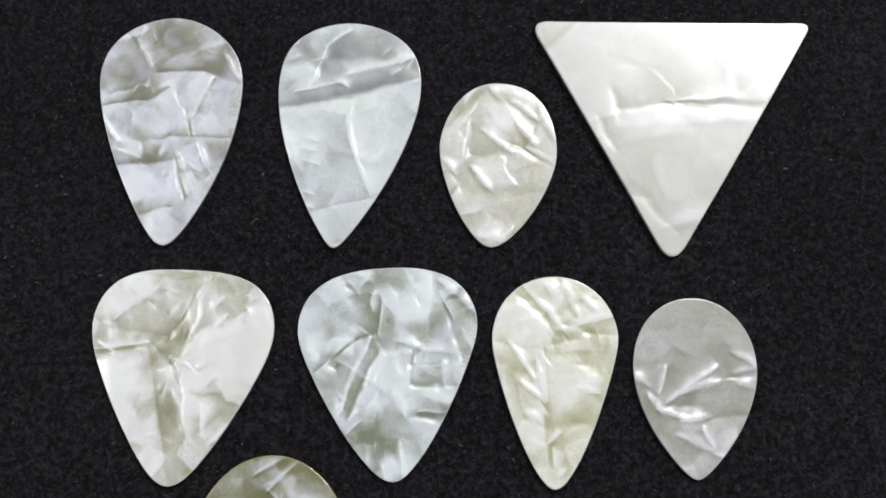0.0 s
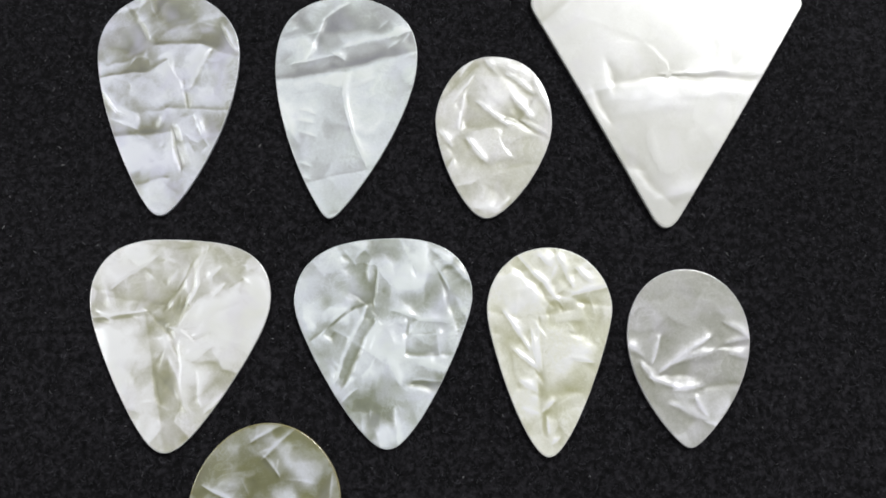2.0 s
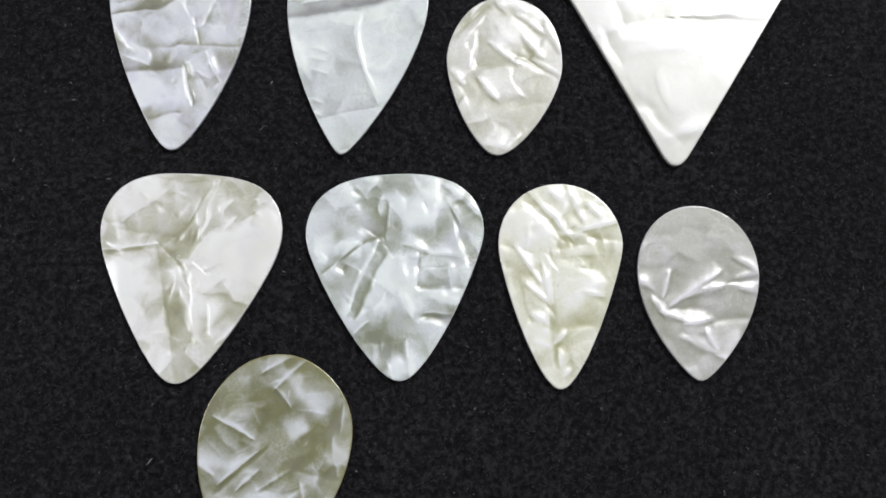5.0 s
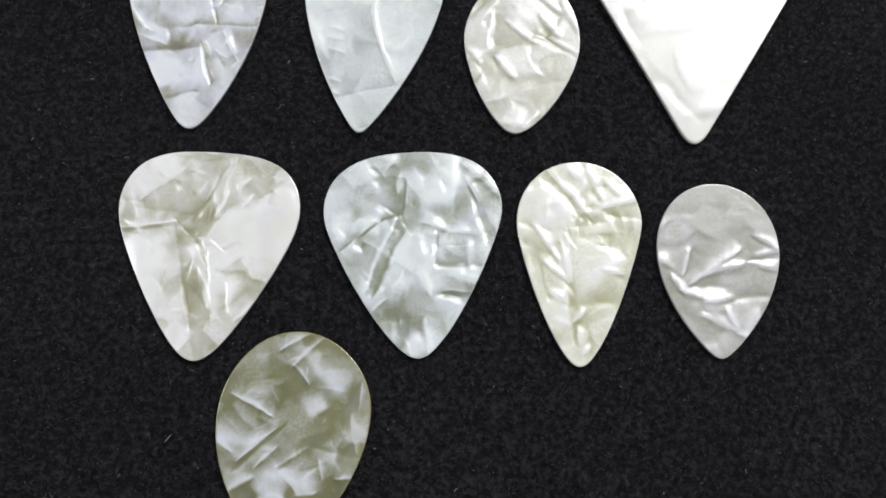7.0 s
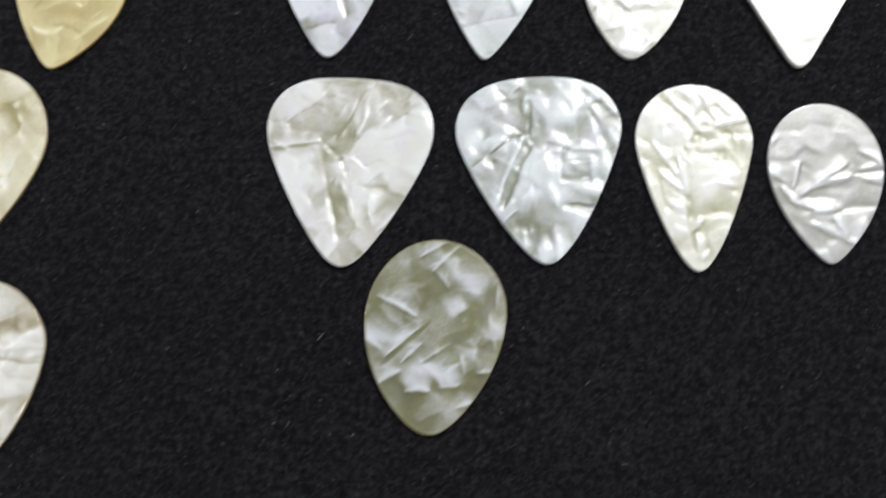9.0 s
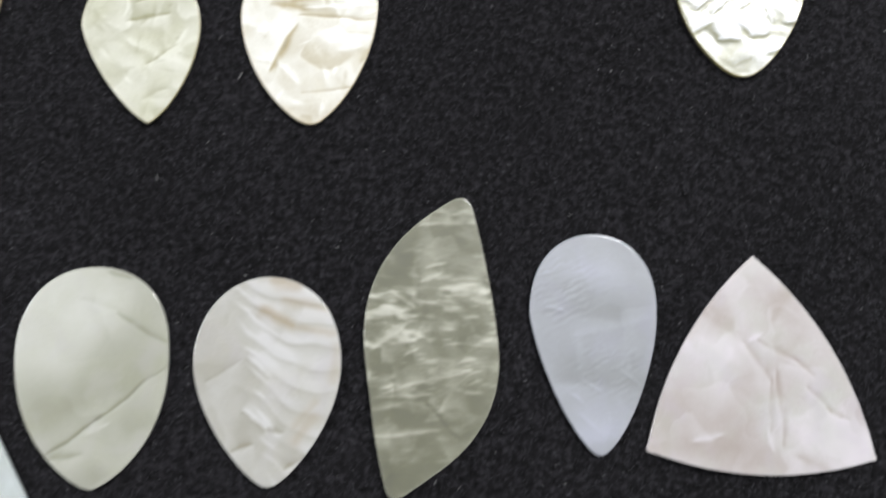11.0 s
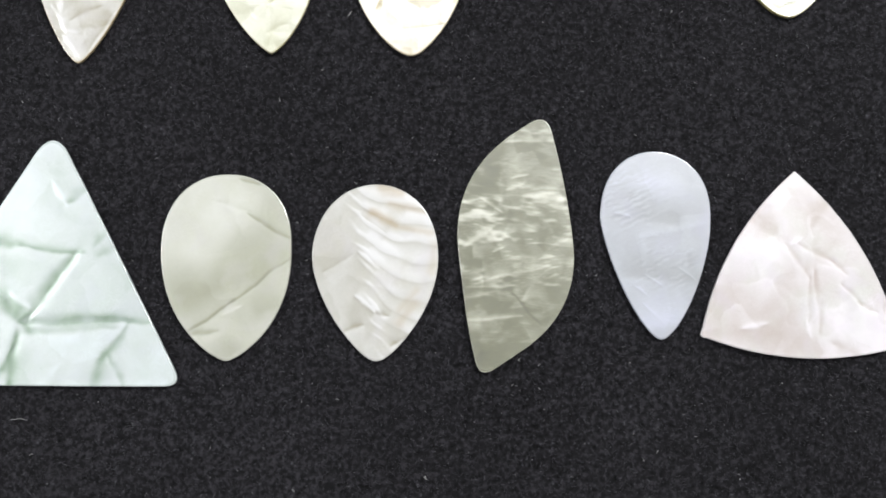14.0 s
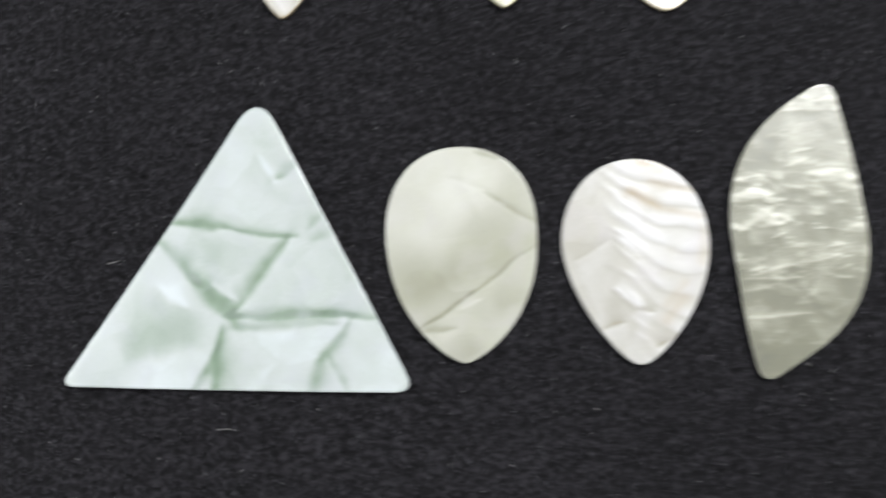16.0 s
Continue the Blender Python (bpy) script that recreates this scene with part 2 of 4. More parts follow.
def layers(x, y, base, crumple, cell, seed, folds, bands=None, crease_shade=1.0):
    """The pearl's tone at each point: a base, random shards and crumples, and folds with satin light and shade painted
    in.
    A fold is (x0, y0, x1, y1, width, height): a soft stroke along a line, lighter as a glint or darker as shade;
    with a seventh number, 2, it is a broad patch from end to end."""
    def wave(size, k):
        return value_noise(x / size + 40 + 3 * k, y / size + 40 + 7 * k, seed + k) - 0.5

    wx, wy = x + 2.6 * wave(3.6, 1) + 0.5 * wave(1.1, 5), y + 2.6 * wave(3.6, 2) + 0.5 * wave(1.1, 6)
    soft = value_noise(wx / cell + 20, wy / cell + 20, seed)
    ripple = value_noise(wx / cell * 3.1 + 31, wy / cell * 3.1 + 17, seed + 3)
    shard = plates(wx, wy, cell * 0.9, seed + 11)
    chip = plates(wx + 0.4 * wave(0.9, 12), wy + 0.4 * wave(0.9, 13), max(1.6, cell * 0.42), seed + 23)
    v = base + crumple * (1.0 * (soft - 0.5) + 0.4 * (ripple - 0.5) + 1.15 * shard + 0.3 * chip)
    if bands:
        v = v + bands(x, y)
    fx, fy = x + 0.6 * wave(2.6, 3) + 0.1 * wave(0.7, 4), y + 0.6 * wave(2.6, 7) + 0.1 * wave(0.7, 8)
    frayed = 1 + 0.5 * wave(1.2, 9)
    r = np.random.RandomState(seed + 5)
    for x0, y0, x1, y1, width, height, *form in folds:
        dx, dy = x1 - x0, y1 - y0
        length = math.hypot(dx, dy) + 1e-6
        along = ((fx - x0) * dx + (fy - y0) * dy) / length
        across = ((fx - x0) * dy - (fy - y0) * dx) / length
        end = np.clip(along, 0, length)
        beyond = (along - end) / max(0.4, 0.7 * width)
        if form:
            # a plate: crisp along one edge, its painted sheen fading across to the other
            u, w = (along - length / 2) / (0.6 * length), across / width
            inside = 1 / (1 + np.maximum(np.abs(u), 1e-3) ** 7 + np.maximum(np.abs(w), 1e-3) ** 9)
            v = v + height * inside * (0.72 + 0.55 * np.clip(w, -1, 1))
        else:
            # a crease painted between two satin facets: lighter on one side as if lit, darker on the other, with a fine
            # line between them
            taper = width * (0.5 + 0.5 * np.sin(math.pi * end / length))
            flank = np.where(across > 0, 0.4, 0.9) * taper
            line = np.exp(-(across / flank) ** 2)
            side_shade = np.tanh(across / 0.13) * np.exp(-np.abs(across) / (0.5 + 2.6 * taper))
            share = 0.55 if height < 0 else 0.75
            v = v + height * frayed * ((1 - crease_shade * (1 - share)) * line - 0.42 * crease_shade * side_shade) * np.exp(-beyond ** 2)
    # short glints and shaded creases painted into the tone, running with the grain of each patch
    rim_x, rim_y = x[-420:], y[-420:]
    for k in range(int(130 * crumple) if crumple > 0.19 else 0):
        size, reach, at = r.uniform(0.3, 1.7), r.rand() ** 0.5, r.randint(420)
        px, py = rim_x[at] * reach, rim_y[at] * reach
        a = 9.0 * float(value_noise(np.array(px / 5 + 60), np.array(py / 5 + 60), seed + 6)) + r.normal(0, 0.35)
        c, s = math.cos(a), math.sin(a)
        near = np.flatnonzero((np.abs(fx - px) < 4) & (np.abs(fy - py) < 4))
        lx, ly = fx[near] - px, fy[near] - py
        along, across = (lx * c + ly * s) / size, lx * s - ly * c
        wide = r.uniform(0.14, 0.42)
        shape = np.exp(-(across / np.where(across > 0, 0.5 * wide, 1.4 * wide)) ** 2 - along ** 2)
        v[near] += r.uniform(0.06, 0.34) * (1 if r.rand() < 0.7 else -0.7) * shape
    return (v - 0.62) * 1.52 + 0.59


def leans(v, level, around):
    """How far the layers lean at each point of a pick's rings: the slope of their level, smoothed, as if each step were 0.75 mm high."""
    rows = (len(v) - 1) // around
    grid = [a[1:].reshape(rows, around) for a in (v[:, 0], v[:, 1], level)]
    z = grid[2]
    for _ in range(8):
        z = 0.5 * z + 0.25 * (np.roll(z, 1, 1) + np.roll(z, -1, 1))
        z = np.vstack([z[:1], 0.5 * z[1:-1] + 0.25 * (z[:-2] + z[2:]), z[-1:]])
    out = [np.gradient(a, axis=0) for a in (grid[0], grid[1], z)]
    turn = [0.5 * (np.roll(a, -1, 1) - np.roll(a, 1, 1)) for a in (grid[0], grid[1], z)]
    det = out[0] * turn[1] - out[1] * turn[0]
    det = np.where(np.abs(det) < 1e-7, 1e-7, det)
    gx, gy = (out[2] * turn[1] - out[1] * turn[2]) / det, (out[0] * turn[2] - out[2] * turn[0]) / det
    size = np.hypot(gx, gy) * 0.75
    keep = np.minimum(1.0, 0.6 / np.maximum(size, 1e-6)) * 0.75
    keep[:3] = keep[-6:] = 0
    lean = np.zeros((len(v), 3), np.float32)
    lean[1:, 0], lean[1:, 1] = (-gx * keep).ravel(), (-gy * keep).ravel()
    return lean


def pick(place, outline, thick, material, label, base, crumple, cell, seed, creases=(), painted_glints=(), short_glints=(), patches=(), bands=None, group="", stains=(), crease_shade=1.0):
    """A guitar pick lying on the felt: a fine disc of rings inside its outline with a rounded rim; its tone and painted
    sheen go into an attribute.
    """
    around, rings = 420, 100
    ring = even(outline, around)
    centre = ring.mean(axis=0)
    # ragged by some hundredths of a millimetre, as sawn and filed by hand
    step = np.arange(around)
    out = (ring - centre) * (1 + 0.0022 * (value_noise(step / 7.0, step * 0 + seed, seed + 7)[:, None] - 0.5))
    steps = np.r_[np.linspace(0.012, 0.955, rings - 8), 0.965, 0.975, 0.984, 0.991, 0.996, 0.9985, 1.0, 1.0]
    size = float(np.linalg.norm(out, axis=1).mean())
    bevel = 0.13
    verts, faces = [np.array([[*centre, thick]])], []
    for k, s in enumerate(steps):
        inset = (1 - s) * size
        z = thick - (0 if inset > bevel else bevel * (1 - math.sqrt(max(0.0, 1 - (1 - inset / bevel) ** 2))))
        if k == len(steps) - 1:
            z = bevel * 0.6
        verts.append(np.c_[centre + out * s, np.full(around, z)])
    verts.append(np.c_[centre + out * 0.985, np.zeros(around)])
    v = np.concatenate(verts)
    a = np.arange(around)
    b = (a + 1) % around
    tris = np.c_[np.zeros(around, int), 1 + a, 1 + b].tolist()
    for k in range(len(steps)):
        low, up = 1 + k * around, 1 + (k + 1) * around
        faces += np.c_[low + a, up + a, up + b, low + b].tolist()
    last = 1 + len(steps) * around
    faces += tris + [(last + a[::-1]).tolist()]
    mesh = bpy.data.meshes.new("guitar_pick")
    mesh.from_pydata((v * 0.001).tolist(), [], faces)
    mesh.polygons.foreach_set("use_smooth", [True] * (len(faces) - 1) + [False])
    level = np.clip(layers(v[:, 0], v[:, 1], base, crumple, cell, seed, [*creases, *painted_glints, *short_glints, *[(*p, 2) for p in patches]], bands, crease_shade), -0.3, 1.4)
    mesh.attributes.new("tone_and_sheen", "FLOAT", "POINT").data.foreach_set("value", level.astype(np.float32))
    if stains:
        dye = np.zeros(len(v))
        for x0, y0, x1, y1, width, strength in stains:
            along = np.clip(((v[:, 0] - x0) * (x1 - x0) + (v[:, 1] - y0) * (y1 - y0)) / ((x1 - x0) ** 2 + (y1 - y0) ** 2), 0, 1)
            off = np.hypot(v[:, 0] - x0 - along * (x1 - x0), v[:, 1] - y0 - along * (y1 - y0))
            off = off * (0.6 + 0.8 * value_noise(v[:, 0] / 1.3 + 40, v[:, 1] / 1.3 + 40, seed + 31))
            dye = np.maximum(dye, strength * np.exp(-(off / width) ** 2))
        mesh.attributes.new("stain", "FLOAT", "POINT").data.foreach_set("value", dye.astype(np.float32))
    mesh.attributes.new("lean", "FLOAT_VECTOR", "POINT").data.foreach_set("vector", leans(v, level, around).ravel())
    reach = np.r_[0.0, np.repeat(np.r_[steps, 1.0], around)]
    mesh.attributes.new("rim", "FLOAT", "POINT").data.foreach_set("value", (np.clip((reach - 0.966) / 0.034, 0, 1) ** 1.5).astype(np.float32))
    mesh.materials.append(material)
    ob = new("guitar_pick", mesh)
    ob.location = (place[0] * 0.001, place[1] * 0.001, 0.0)
    return tagged(ob, label, "guitar pick", group)


def growth_bands(x, y):
    """Growth bands of a shell: curved steps on one side of a ridge, strongest near the crown, and a row of painted
    glints along the ridge.
    """
    x0 = -2.4 + 0.20 * (6 - y)
    drift = 1.6 * (value_noise(x / 3.5 + 30, y / 3.5 + 30, 5) - 0.5)
    run = np.where(x > x0, 4.6 * (1 - np.exp(-(x - x0) / 3.4)), 1.05 * (x - x0))
    s = y + run + drift
    phase = s / 3.05
    saw = phase - np.floor(phase)
    step = 1 - np.exp(-saw / 0.10) - 1.05 * saw
    right = 1 / (1 + np.exp(-(x - x0 - 0.4) / 0.45))
    fade = 0.45 + 0.55 / (1 + np.exp(-(y + 1.5) / 2.5))
    mottled = 0.45 + 1.0 * value_noise(x / 2.6 + 50, y / 2.6 + 50, 6)
    ridge_glint = np.exp(-((x - x0 + 0.5) / 1.0) ** 2) * np.clip(np.cos(2 * math.pi * (phase - 0.32)), 0, 1) ** 2
    return 0.6 * right * fade * mottled * step + 0.34 * ridge_glint * mottled - 0.05 * (1 - right)


def fine_ripple(x, y):
    """Fine slanting wrinkles of polished shell, in two patches."""
    patch = np.exp(-((x + 4.5) / 4.5) ** 2 - ((y - 3.5) / 4.5) ** 2) + 0.9 * np.exp(-((x - 1.5) / 4.5) ** 2 - ((y + 8) / 3.6) ** 2)
    bend = 3.2 * value_noise(x / 1.1 + 30, y / 1.1 + 31, 9) + 1.6 * value_noise(x / 0.5 + 30, y / 0.5 + 31, 10)
    broken = np.clip(2.4 * value_noise(x / 1.3 + 50, y / 0.6 + 50, 8) - 0.7, 0, 1)
    return 0.16 * patch * broken * np.sin(6.0 * (y - 0.45 * x) + bend)


def wisps(x, y):
    """Silvery wisps drawn out level across the shell, gathered in bands."""
    bend = y + 0.9 * (value_noise(x / 4 + 30, y / 4 + 30, 41) - 0.5) + 0.10 * x * np.sin(y / 5)
    fine = value_noise(x / 3.0 + 50, bend / 0.75 + 50, 42) * 0.62 + value_noise(x / 1.3 + 50, bend / 0.36 + 50, 43) * 0.38
    band = 0.3 + np.exp(-((y - 4) / 4.5) ** 2) + 0.9 * np.exp(-((y - 19.5) / 1.4) ** 2) + 0.7 * np.exp(-((y + 5) / 2.2) ** 2)
    return 0.44 * np.clip(3.2 * (fine - 0.5), 0, 1) * np.minimum(band, 1) * (0.5 + value_noise(x / 3 + 20, y / 2 + 20, 44)) - 0.03


COOL = nacre("cool_white_pearl", (0.23, 0.25, 0.175), (0.71, 0.75, 0.785), (0.57, 0.62, 0.55), sheen=1.1, lilac=0.4)
PLUM = nacre("lilac_white_pearl", (0.255, 0.25, 0.185), (0.69, 0.705, 0.775), (0.58, 0.61, 0.54), sheen=1.0, lilac=0.5)
SILVER = nacre("silver_white_pearl", (0.34, 0.345, 0.38), (0.73, 0.775, 0.80), (0.62, 0.70, 0.60), sheen=0.8)
WARM = nacre("warm_white_pearl", (0.37, 0.36, 0.235), (0.80, 0.79, 0.775), (0.74, 0.74, 0.61), sheen=1.1)
IVORY = nacre("ivory_pearl", (0.44, 0.43, 0.235), (0.85, 0.845, 0.75), (0.75, 0.75, 0.52), lilac=0.12)
SMOKE = nacre("smoky_pearl", (0.275, 0.275, 0.225), (0.71, 0.705, 0.72), (0.42, 0.42, 0.37))
WHITE = nacre("white_pearl", (0.40, 0.39, 0.335), (0.615, 0.612, 0.580), (0.615, 0.612, 0.555), grain=0.10, sheen=0.4)
OLIVE = nacre("olive_pearl", (0.158, 0.158, 0.050), (0.59, 0.605, 0.625), (0.31, 0.312, 0.13), rim=(0.34, 0.29, 0.12), lilac=0.14, sheen=0.5)
GOLD = nacre("golden_pearl", (0.52, 0.39, 0.13), (0.81, 0.71, 0.38), (0.77, 0.61, 0.25), grain=0.15, rim=(0.62, 0.40, 0.10), lilac=0.0)
CREAM = nacre("cream_pearl", (0.46, 0.385, 0.16), (0.87, 0.82, 0.63), (0.78, 0.71, 0.42), grain=0.16, rim=(0.62, 0.48, 0.26), lilac=0.03)
CHALK = nacre("chalky_pearl", (0.26, 0.23, 0.17), (0.45, 0.44, 0.41), (0.42, 0.40, 0.34), grain=0.14, rim=(0.40, 0.30, 0.14), sheen=0.6)
LEMON = nacre("yellowish_pearl", (0.32, 0.315, 0.19), (0.58, 0.578, 0.485), (0.52, 0.525, 0.36), grain=0.14, rim=(0.42, 0.36, 0.18), lilac=0.05, sheen=0.4)
TAN = nacre("white_and_tan_pearl", (0.40, 0.32, 0.165), (0.735, 0.722, 0.662), (0.70, 0.675, 0.56), grain=0.12, rim=(0.60, 0.49, 0.30), lilac=0.08, sheen=0.6)
MINT = nacre("mint_pearl", (0.124, 0.205, 0.137), (0.398, 0.436, 0.430), (0.348, 0.406, 0.364), grain=0.08, sheen=0.4, lilac=0.25, cloud=0.5)
MOSS = nacre("pale_moss_pearl", (0.204, 0.207, 0.141), (0.405, 0.408, 0.355), (0.335, 0.343, 0.247), grain=0.07, sheen=0.15, cloud=0.5)
SHELL = nacre("banded_shell", (0.240, 0.218, 0.170), (0.431, 0.426, 0.403), (0.399, 0.383, 0.319), grain=0.09, sheen=0.25, stain=(0.298, 0.218, 0.112))
GREY = nacre("grey_green_pearl", (0.115, 0.117, 0.071), (0.437, 0.435, 0.362), (0.160, 0.162, 0.102), grain=0.17, stretch=(0.4, 1.9, 1), sheen=0.15, cloud=1.2, lilac=0.03)
BLUE = nacre("blue_white_shell", (0.195, 0.208, 0.228), (0.312, 0.325, 0.366), (0.276, 0.292, 0.308), grain=0.10, stretch=(0.7, 1.5, 1), rough=0.2, sheen=0.15)
ROSE = nacre("rose_pearl", (0.304, 0.229, 0.208), (0.485, 0.452, 0.458), (0.421, 0.453, 0.389), grain=0.09, sheen=0.35)
# dark and bright strokes mix the pearl's own figure with painted satin shading
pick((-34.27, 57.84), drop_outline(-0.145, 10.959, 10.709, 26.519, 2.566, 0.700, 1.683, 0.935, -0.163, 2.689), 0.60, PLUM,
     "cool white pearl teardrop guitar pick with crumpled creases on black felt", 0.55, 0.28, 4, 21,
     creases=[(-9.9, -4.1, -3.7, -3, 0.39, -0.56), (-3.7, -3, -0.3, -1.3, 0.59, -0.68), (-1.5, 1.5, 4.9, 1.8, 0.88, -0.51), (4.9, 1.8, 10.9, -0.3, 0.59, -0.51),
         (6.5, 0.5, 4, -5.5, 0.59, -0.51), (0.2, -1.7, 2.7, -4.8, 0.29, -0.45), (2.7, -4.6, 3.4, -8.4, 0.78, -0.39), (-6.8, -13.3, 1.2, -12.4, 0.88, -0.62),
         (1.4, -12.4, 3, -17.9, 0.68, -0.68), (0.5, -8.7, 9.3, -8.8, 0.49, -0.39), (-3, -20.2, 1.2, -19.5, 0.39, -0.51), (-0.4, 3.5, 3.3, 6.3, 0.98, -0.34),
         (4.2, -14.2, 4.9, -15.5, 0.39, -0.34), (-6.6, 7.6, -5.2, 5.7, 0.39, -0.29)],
     painted_glints=[(-5, 6.5, -2.7, 2.8, 0.78, 0.39), (-9.4, 5.5, -4.5, 8.1, 1.17, 0.34), (7.7, 4.5, 10.7, 0.6, 0.59, 0.45), (3.4, 4.7, 7.6, 6, 0.98, 0.29),
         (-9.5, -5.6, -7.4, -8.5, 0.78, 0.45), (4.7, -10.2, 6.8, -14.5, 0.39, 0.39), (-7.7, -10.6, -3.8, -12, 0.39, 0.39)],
     short_glints=[(3.7, -13, 5, -13.8, 0.39, 0.39), (8.6, 3.6, 9.5, 2.2, 0.39, 0.39), (-10, 7.1, -7.9, 7.6, 0.39, 0.39), (-7, -9.1, -5.7, -9.7, 0.39, 0.39)],
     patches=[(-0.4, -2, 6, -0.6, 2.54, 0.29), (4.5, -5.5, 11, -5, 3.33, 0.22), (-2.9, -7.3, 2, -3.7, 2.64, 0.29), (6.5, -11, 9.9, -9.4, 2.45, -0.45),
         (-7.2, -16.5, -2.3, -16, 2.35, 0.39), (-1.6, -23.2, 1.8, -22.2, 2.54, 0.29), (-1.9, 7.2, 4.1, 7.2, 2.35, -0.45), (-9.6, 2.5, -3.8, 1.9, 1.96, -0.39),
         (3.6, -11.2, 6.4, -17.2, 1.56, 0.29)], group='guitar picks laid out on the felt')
pick((-7.28, 56.42), drop_outline(-0.059, 10.730, 11.139, 24.769, 3.010, 0.550, 1.569, 0.894, 0.018, 1.148), 0.60, SILVER,
     "silvery white teardrop guitar pick with a grey band on black felt", 0.65, 0.15, 5, 31,
     creases=[(-10.4, -2.6, -0.7, -1.2, 1.39, -0.55), (-1.6, -0.8, 10.2, 2.4, 1.47, -0.55), (-9.8, 4.4, -6, 5.1, 0.82, -0.39), (-5.4, -18.5, 3.6, -16.7, 0.24, -0.33),
         (-1.8, -23.3, -0.8, -22.9, 0.49, -0.39), (-9.4, 3.9, -6.4, 4.5, 0.41, -0.21)],
     painted_glints=[(-0.3, -3.7, 1.1, -10.5, 0.49, 0.72), (1.1, -10.5, 3.2, -15.9, 0.33, 0.59), (-8.2, -0.2, -1.2, 1.4, 0.33, 0.52), (-6, 0.8, -3.3, 7, 0.41, 0.52),
         (0, 2.7, 8.8, 5.5, 0.98, 0.39), (-3.3, 7.3, 0, 9.8, 0.41, 0.52), (6.7, 4.6, 10.5, 6.1, 0.49, 0.45), (-9.9, -5.7, -7.1, -12.3, 1.14, 0.2),
         (-7.8, -14.9, -4.3, -22.5, 0.98, 0.16), (-10.4, 6.9, -7, 9.3, 0.82, 0.26), (-9.6, -7.1, -8.5, -10.1, 0.73, 0.43)],
     short_glints=[(-1.6, 1.5, -0.6, 0.9, 0.41, 0.52), (-10.3, 6, -10, 8.3, 0.98, 0.3), (-8.7, 7.4, -7.9, 8.5, 0.65, 0.43), (-9, 5.1, -7.3, 5.7, 0.41, 0.34),
         (-5.6, 4.8, -4.5, 5.2, 0.33, 0.43), (-6.4, -7.5, -4.7, -8.1, 0.33, 0.3), (-6.8, -9, -5, -9.3, 0.33, 0.26), (-6.3, -10.8, -4.5, -11.4, 0.33, 0.3),
         (-6.1, -15.7, -5.1, -16.1, 0.33, 0.38), (-5.7, -17.6, -5, -17.9, 0.41, 0.43), (5.1, 6.1, 6, 6.8, 0.33, 0.43), (6.9, 3.1, 7.9, 3.9, 0.41, 0.38),
         (7.6, 4.6, 8.6, 5.3, 0.49, 0.43), (8.8, 4.1, 9.4, 5, 0.41, 0.43), (9.3, 1.6, 10.2, 2.1, 0.73, 0.34), (1.9, -3.4, 4, -2.3, 0.41, 0.26)],
     patches=[(-3.1, 7.3, 6.1, 7.5, 2.12, -0.45), (-6.9, 6.9, -4.1, 3.6, 1.14, -0.45), (7.4, -4.7, 9.5, -2.5, 1.14, -0.17), (-9.7, 1, -8.5, 1.9, 0.65, -0.21)], group='guitar picks laid out on the felt')
pick((15.05, 47.08), drop_outline(-0.124, 8.855, 10.858, 14.928, 1.848, 0.417, 1.463, 0.681, -0.027, 1.125), 0.60, WARM,
     "small egg-shaped white pearl guitar pick on black felt", 0.56, 0.12, 5, 41,
     creases=[(2, 0.7, 7.6, -1.7, 1.23, -0.29), (-7.3, 4.2, -2.6, 8.6, 2.19, -0.26), (-7.1, -7.1, -6.5, -5.8, 0.55, -0.34), (1.4, -7.1, 5.6, -6.2, 1.09, -0.09)],
     painted_glints=[(-4.9, 7.6, -3.3, 9.6, 0.55, 0.34), (-5.9, 3.5, -2.9, 7.1, 0.41, 0.29), (2.1, 8.1, 6.1, 5.2, 0.55, 0.38), (2.9, 4.1, 5.1, 1.5, 0.96, 0.42),
         (-3.7, -2.6, -1.4, -5.6, 0.68, 0.49), (-4.9, -0.4, -4.2, 4.1, 0.55, 0.34), (-2.4, 3.2, 1.7, -0.3, 0.68, 0.29), (4.1, 0.5, 8.3, -2, 0.55, 0.38),
         (-2.6, -13.1, 0.3, -13.6, 1.09, 0.42), (-5.4, -9.8, -2.8, -9, 0.55, 0.21), (6.4, 6.6, 8, 2.5, 0.96, 0.26)],
     short_glints=[(-0.9, 9.8, -0, 8.6, 0.82, 0.38), (0.5, -13.6, 2, -12, 0.68, 0.38), (-8.1, -1.3, -6.7, -3.2, 0.82, 0.29), (0.4, 9.2, 2.6, 8.8, 1.37, 0.17)],
     patches=[(-0.6, -5, 6.1, -3.6, 5.75, -0.1), (-0.3, -10.1, 3.5, -8.6, 6.85, -0.13), (-1.8, 4.7, 2.1, 6.1, 2.74, 0.21)], group='guitar picks laid out on the felt')
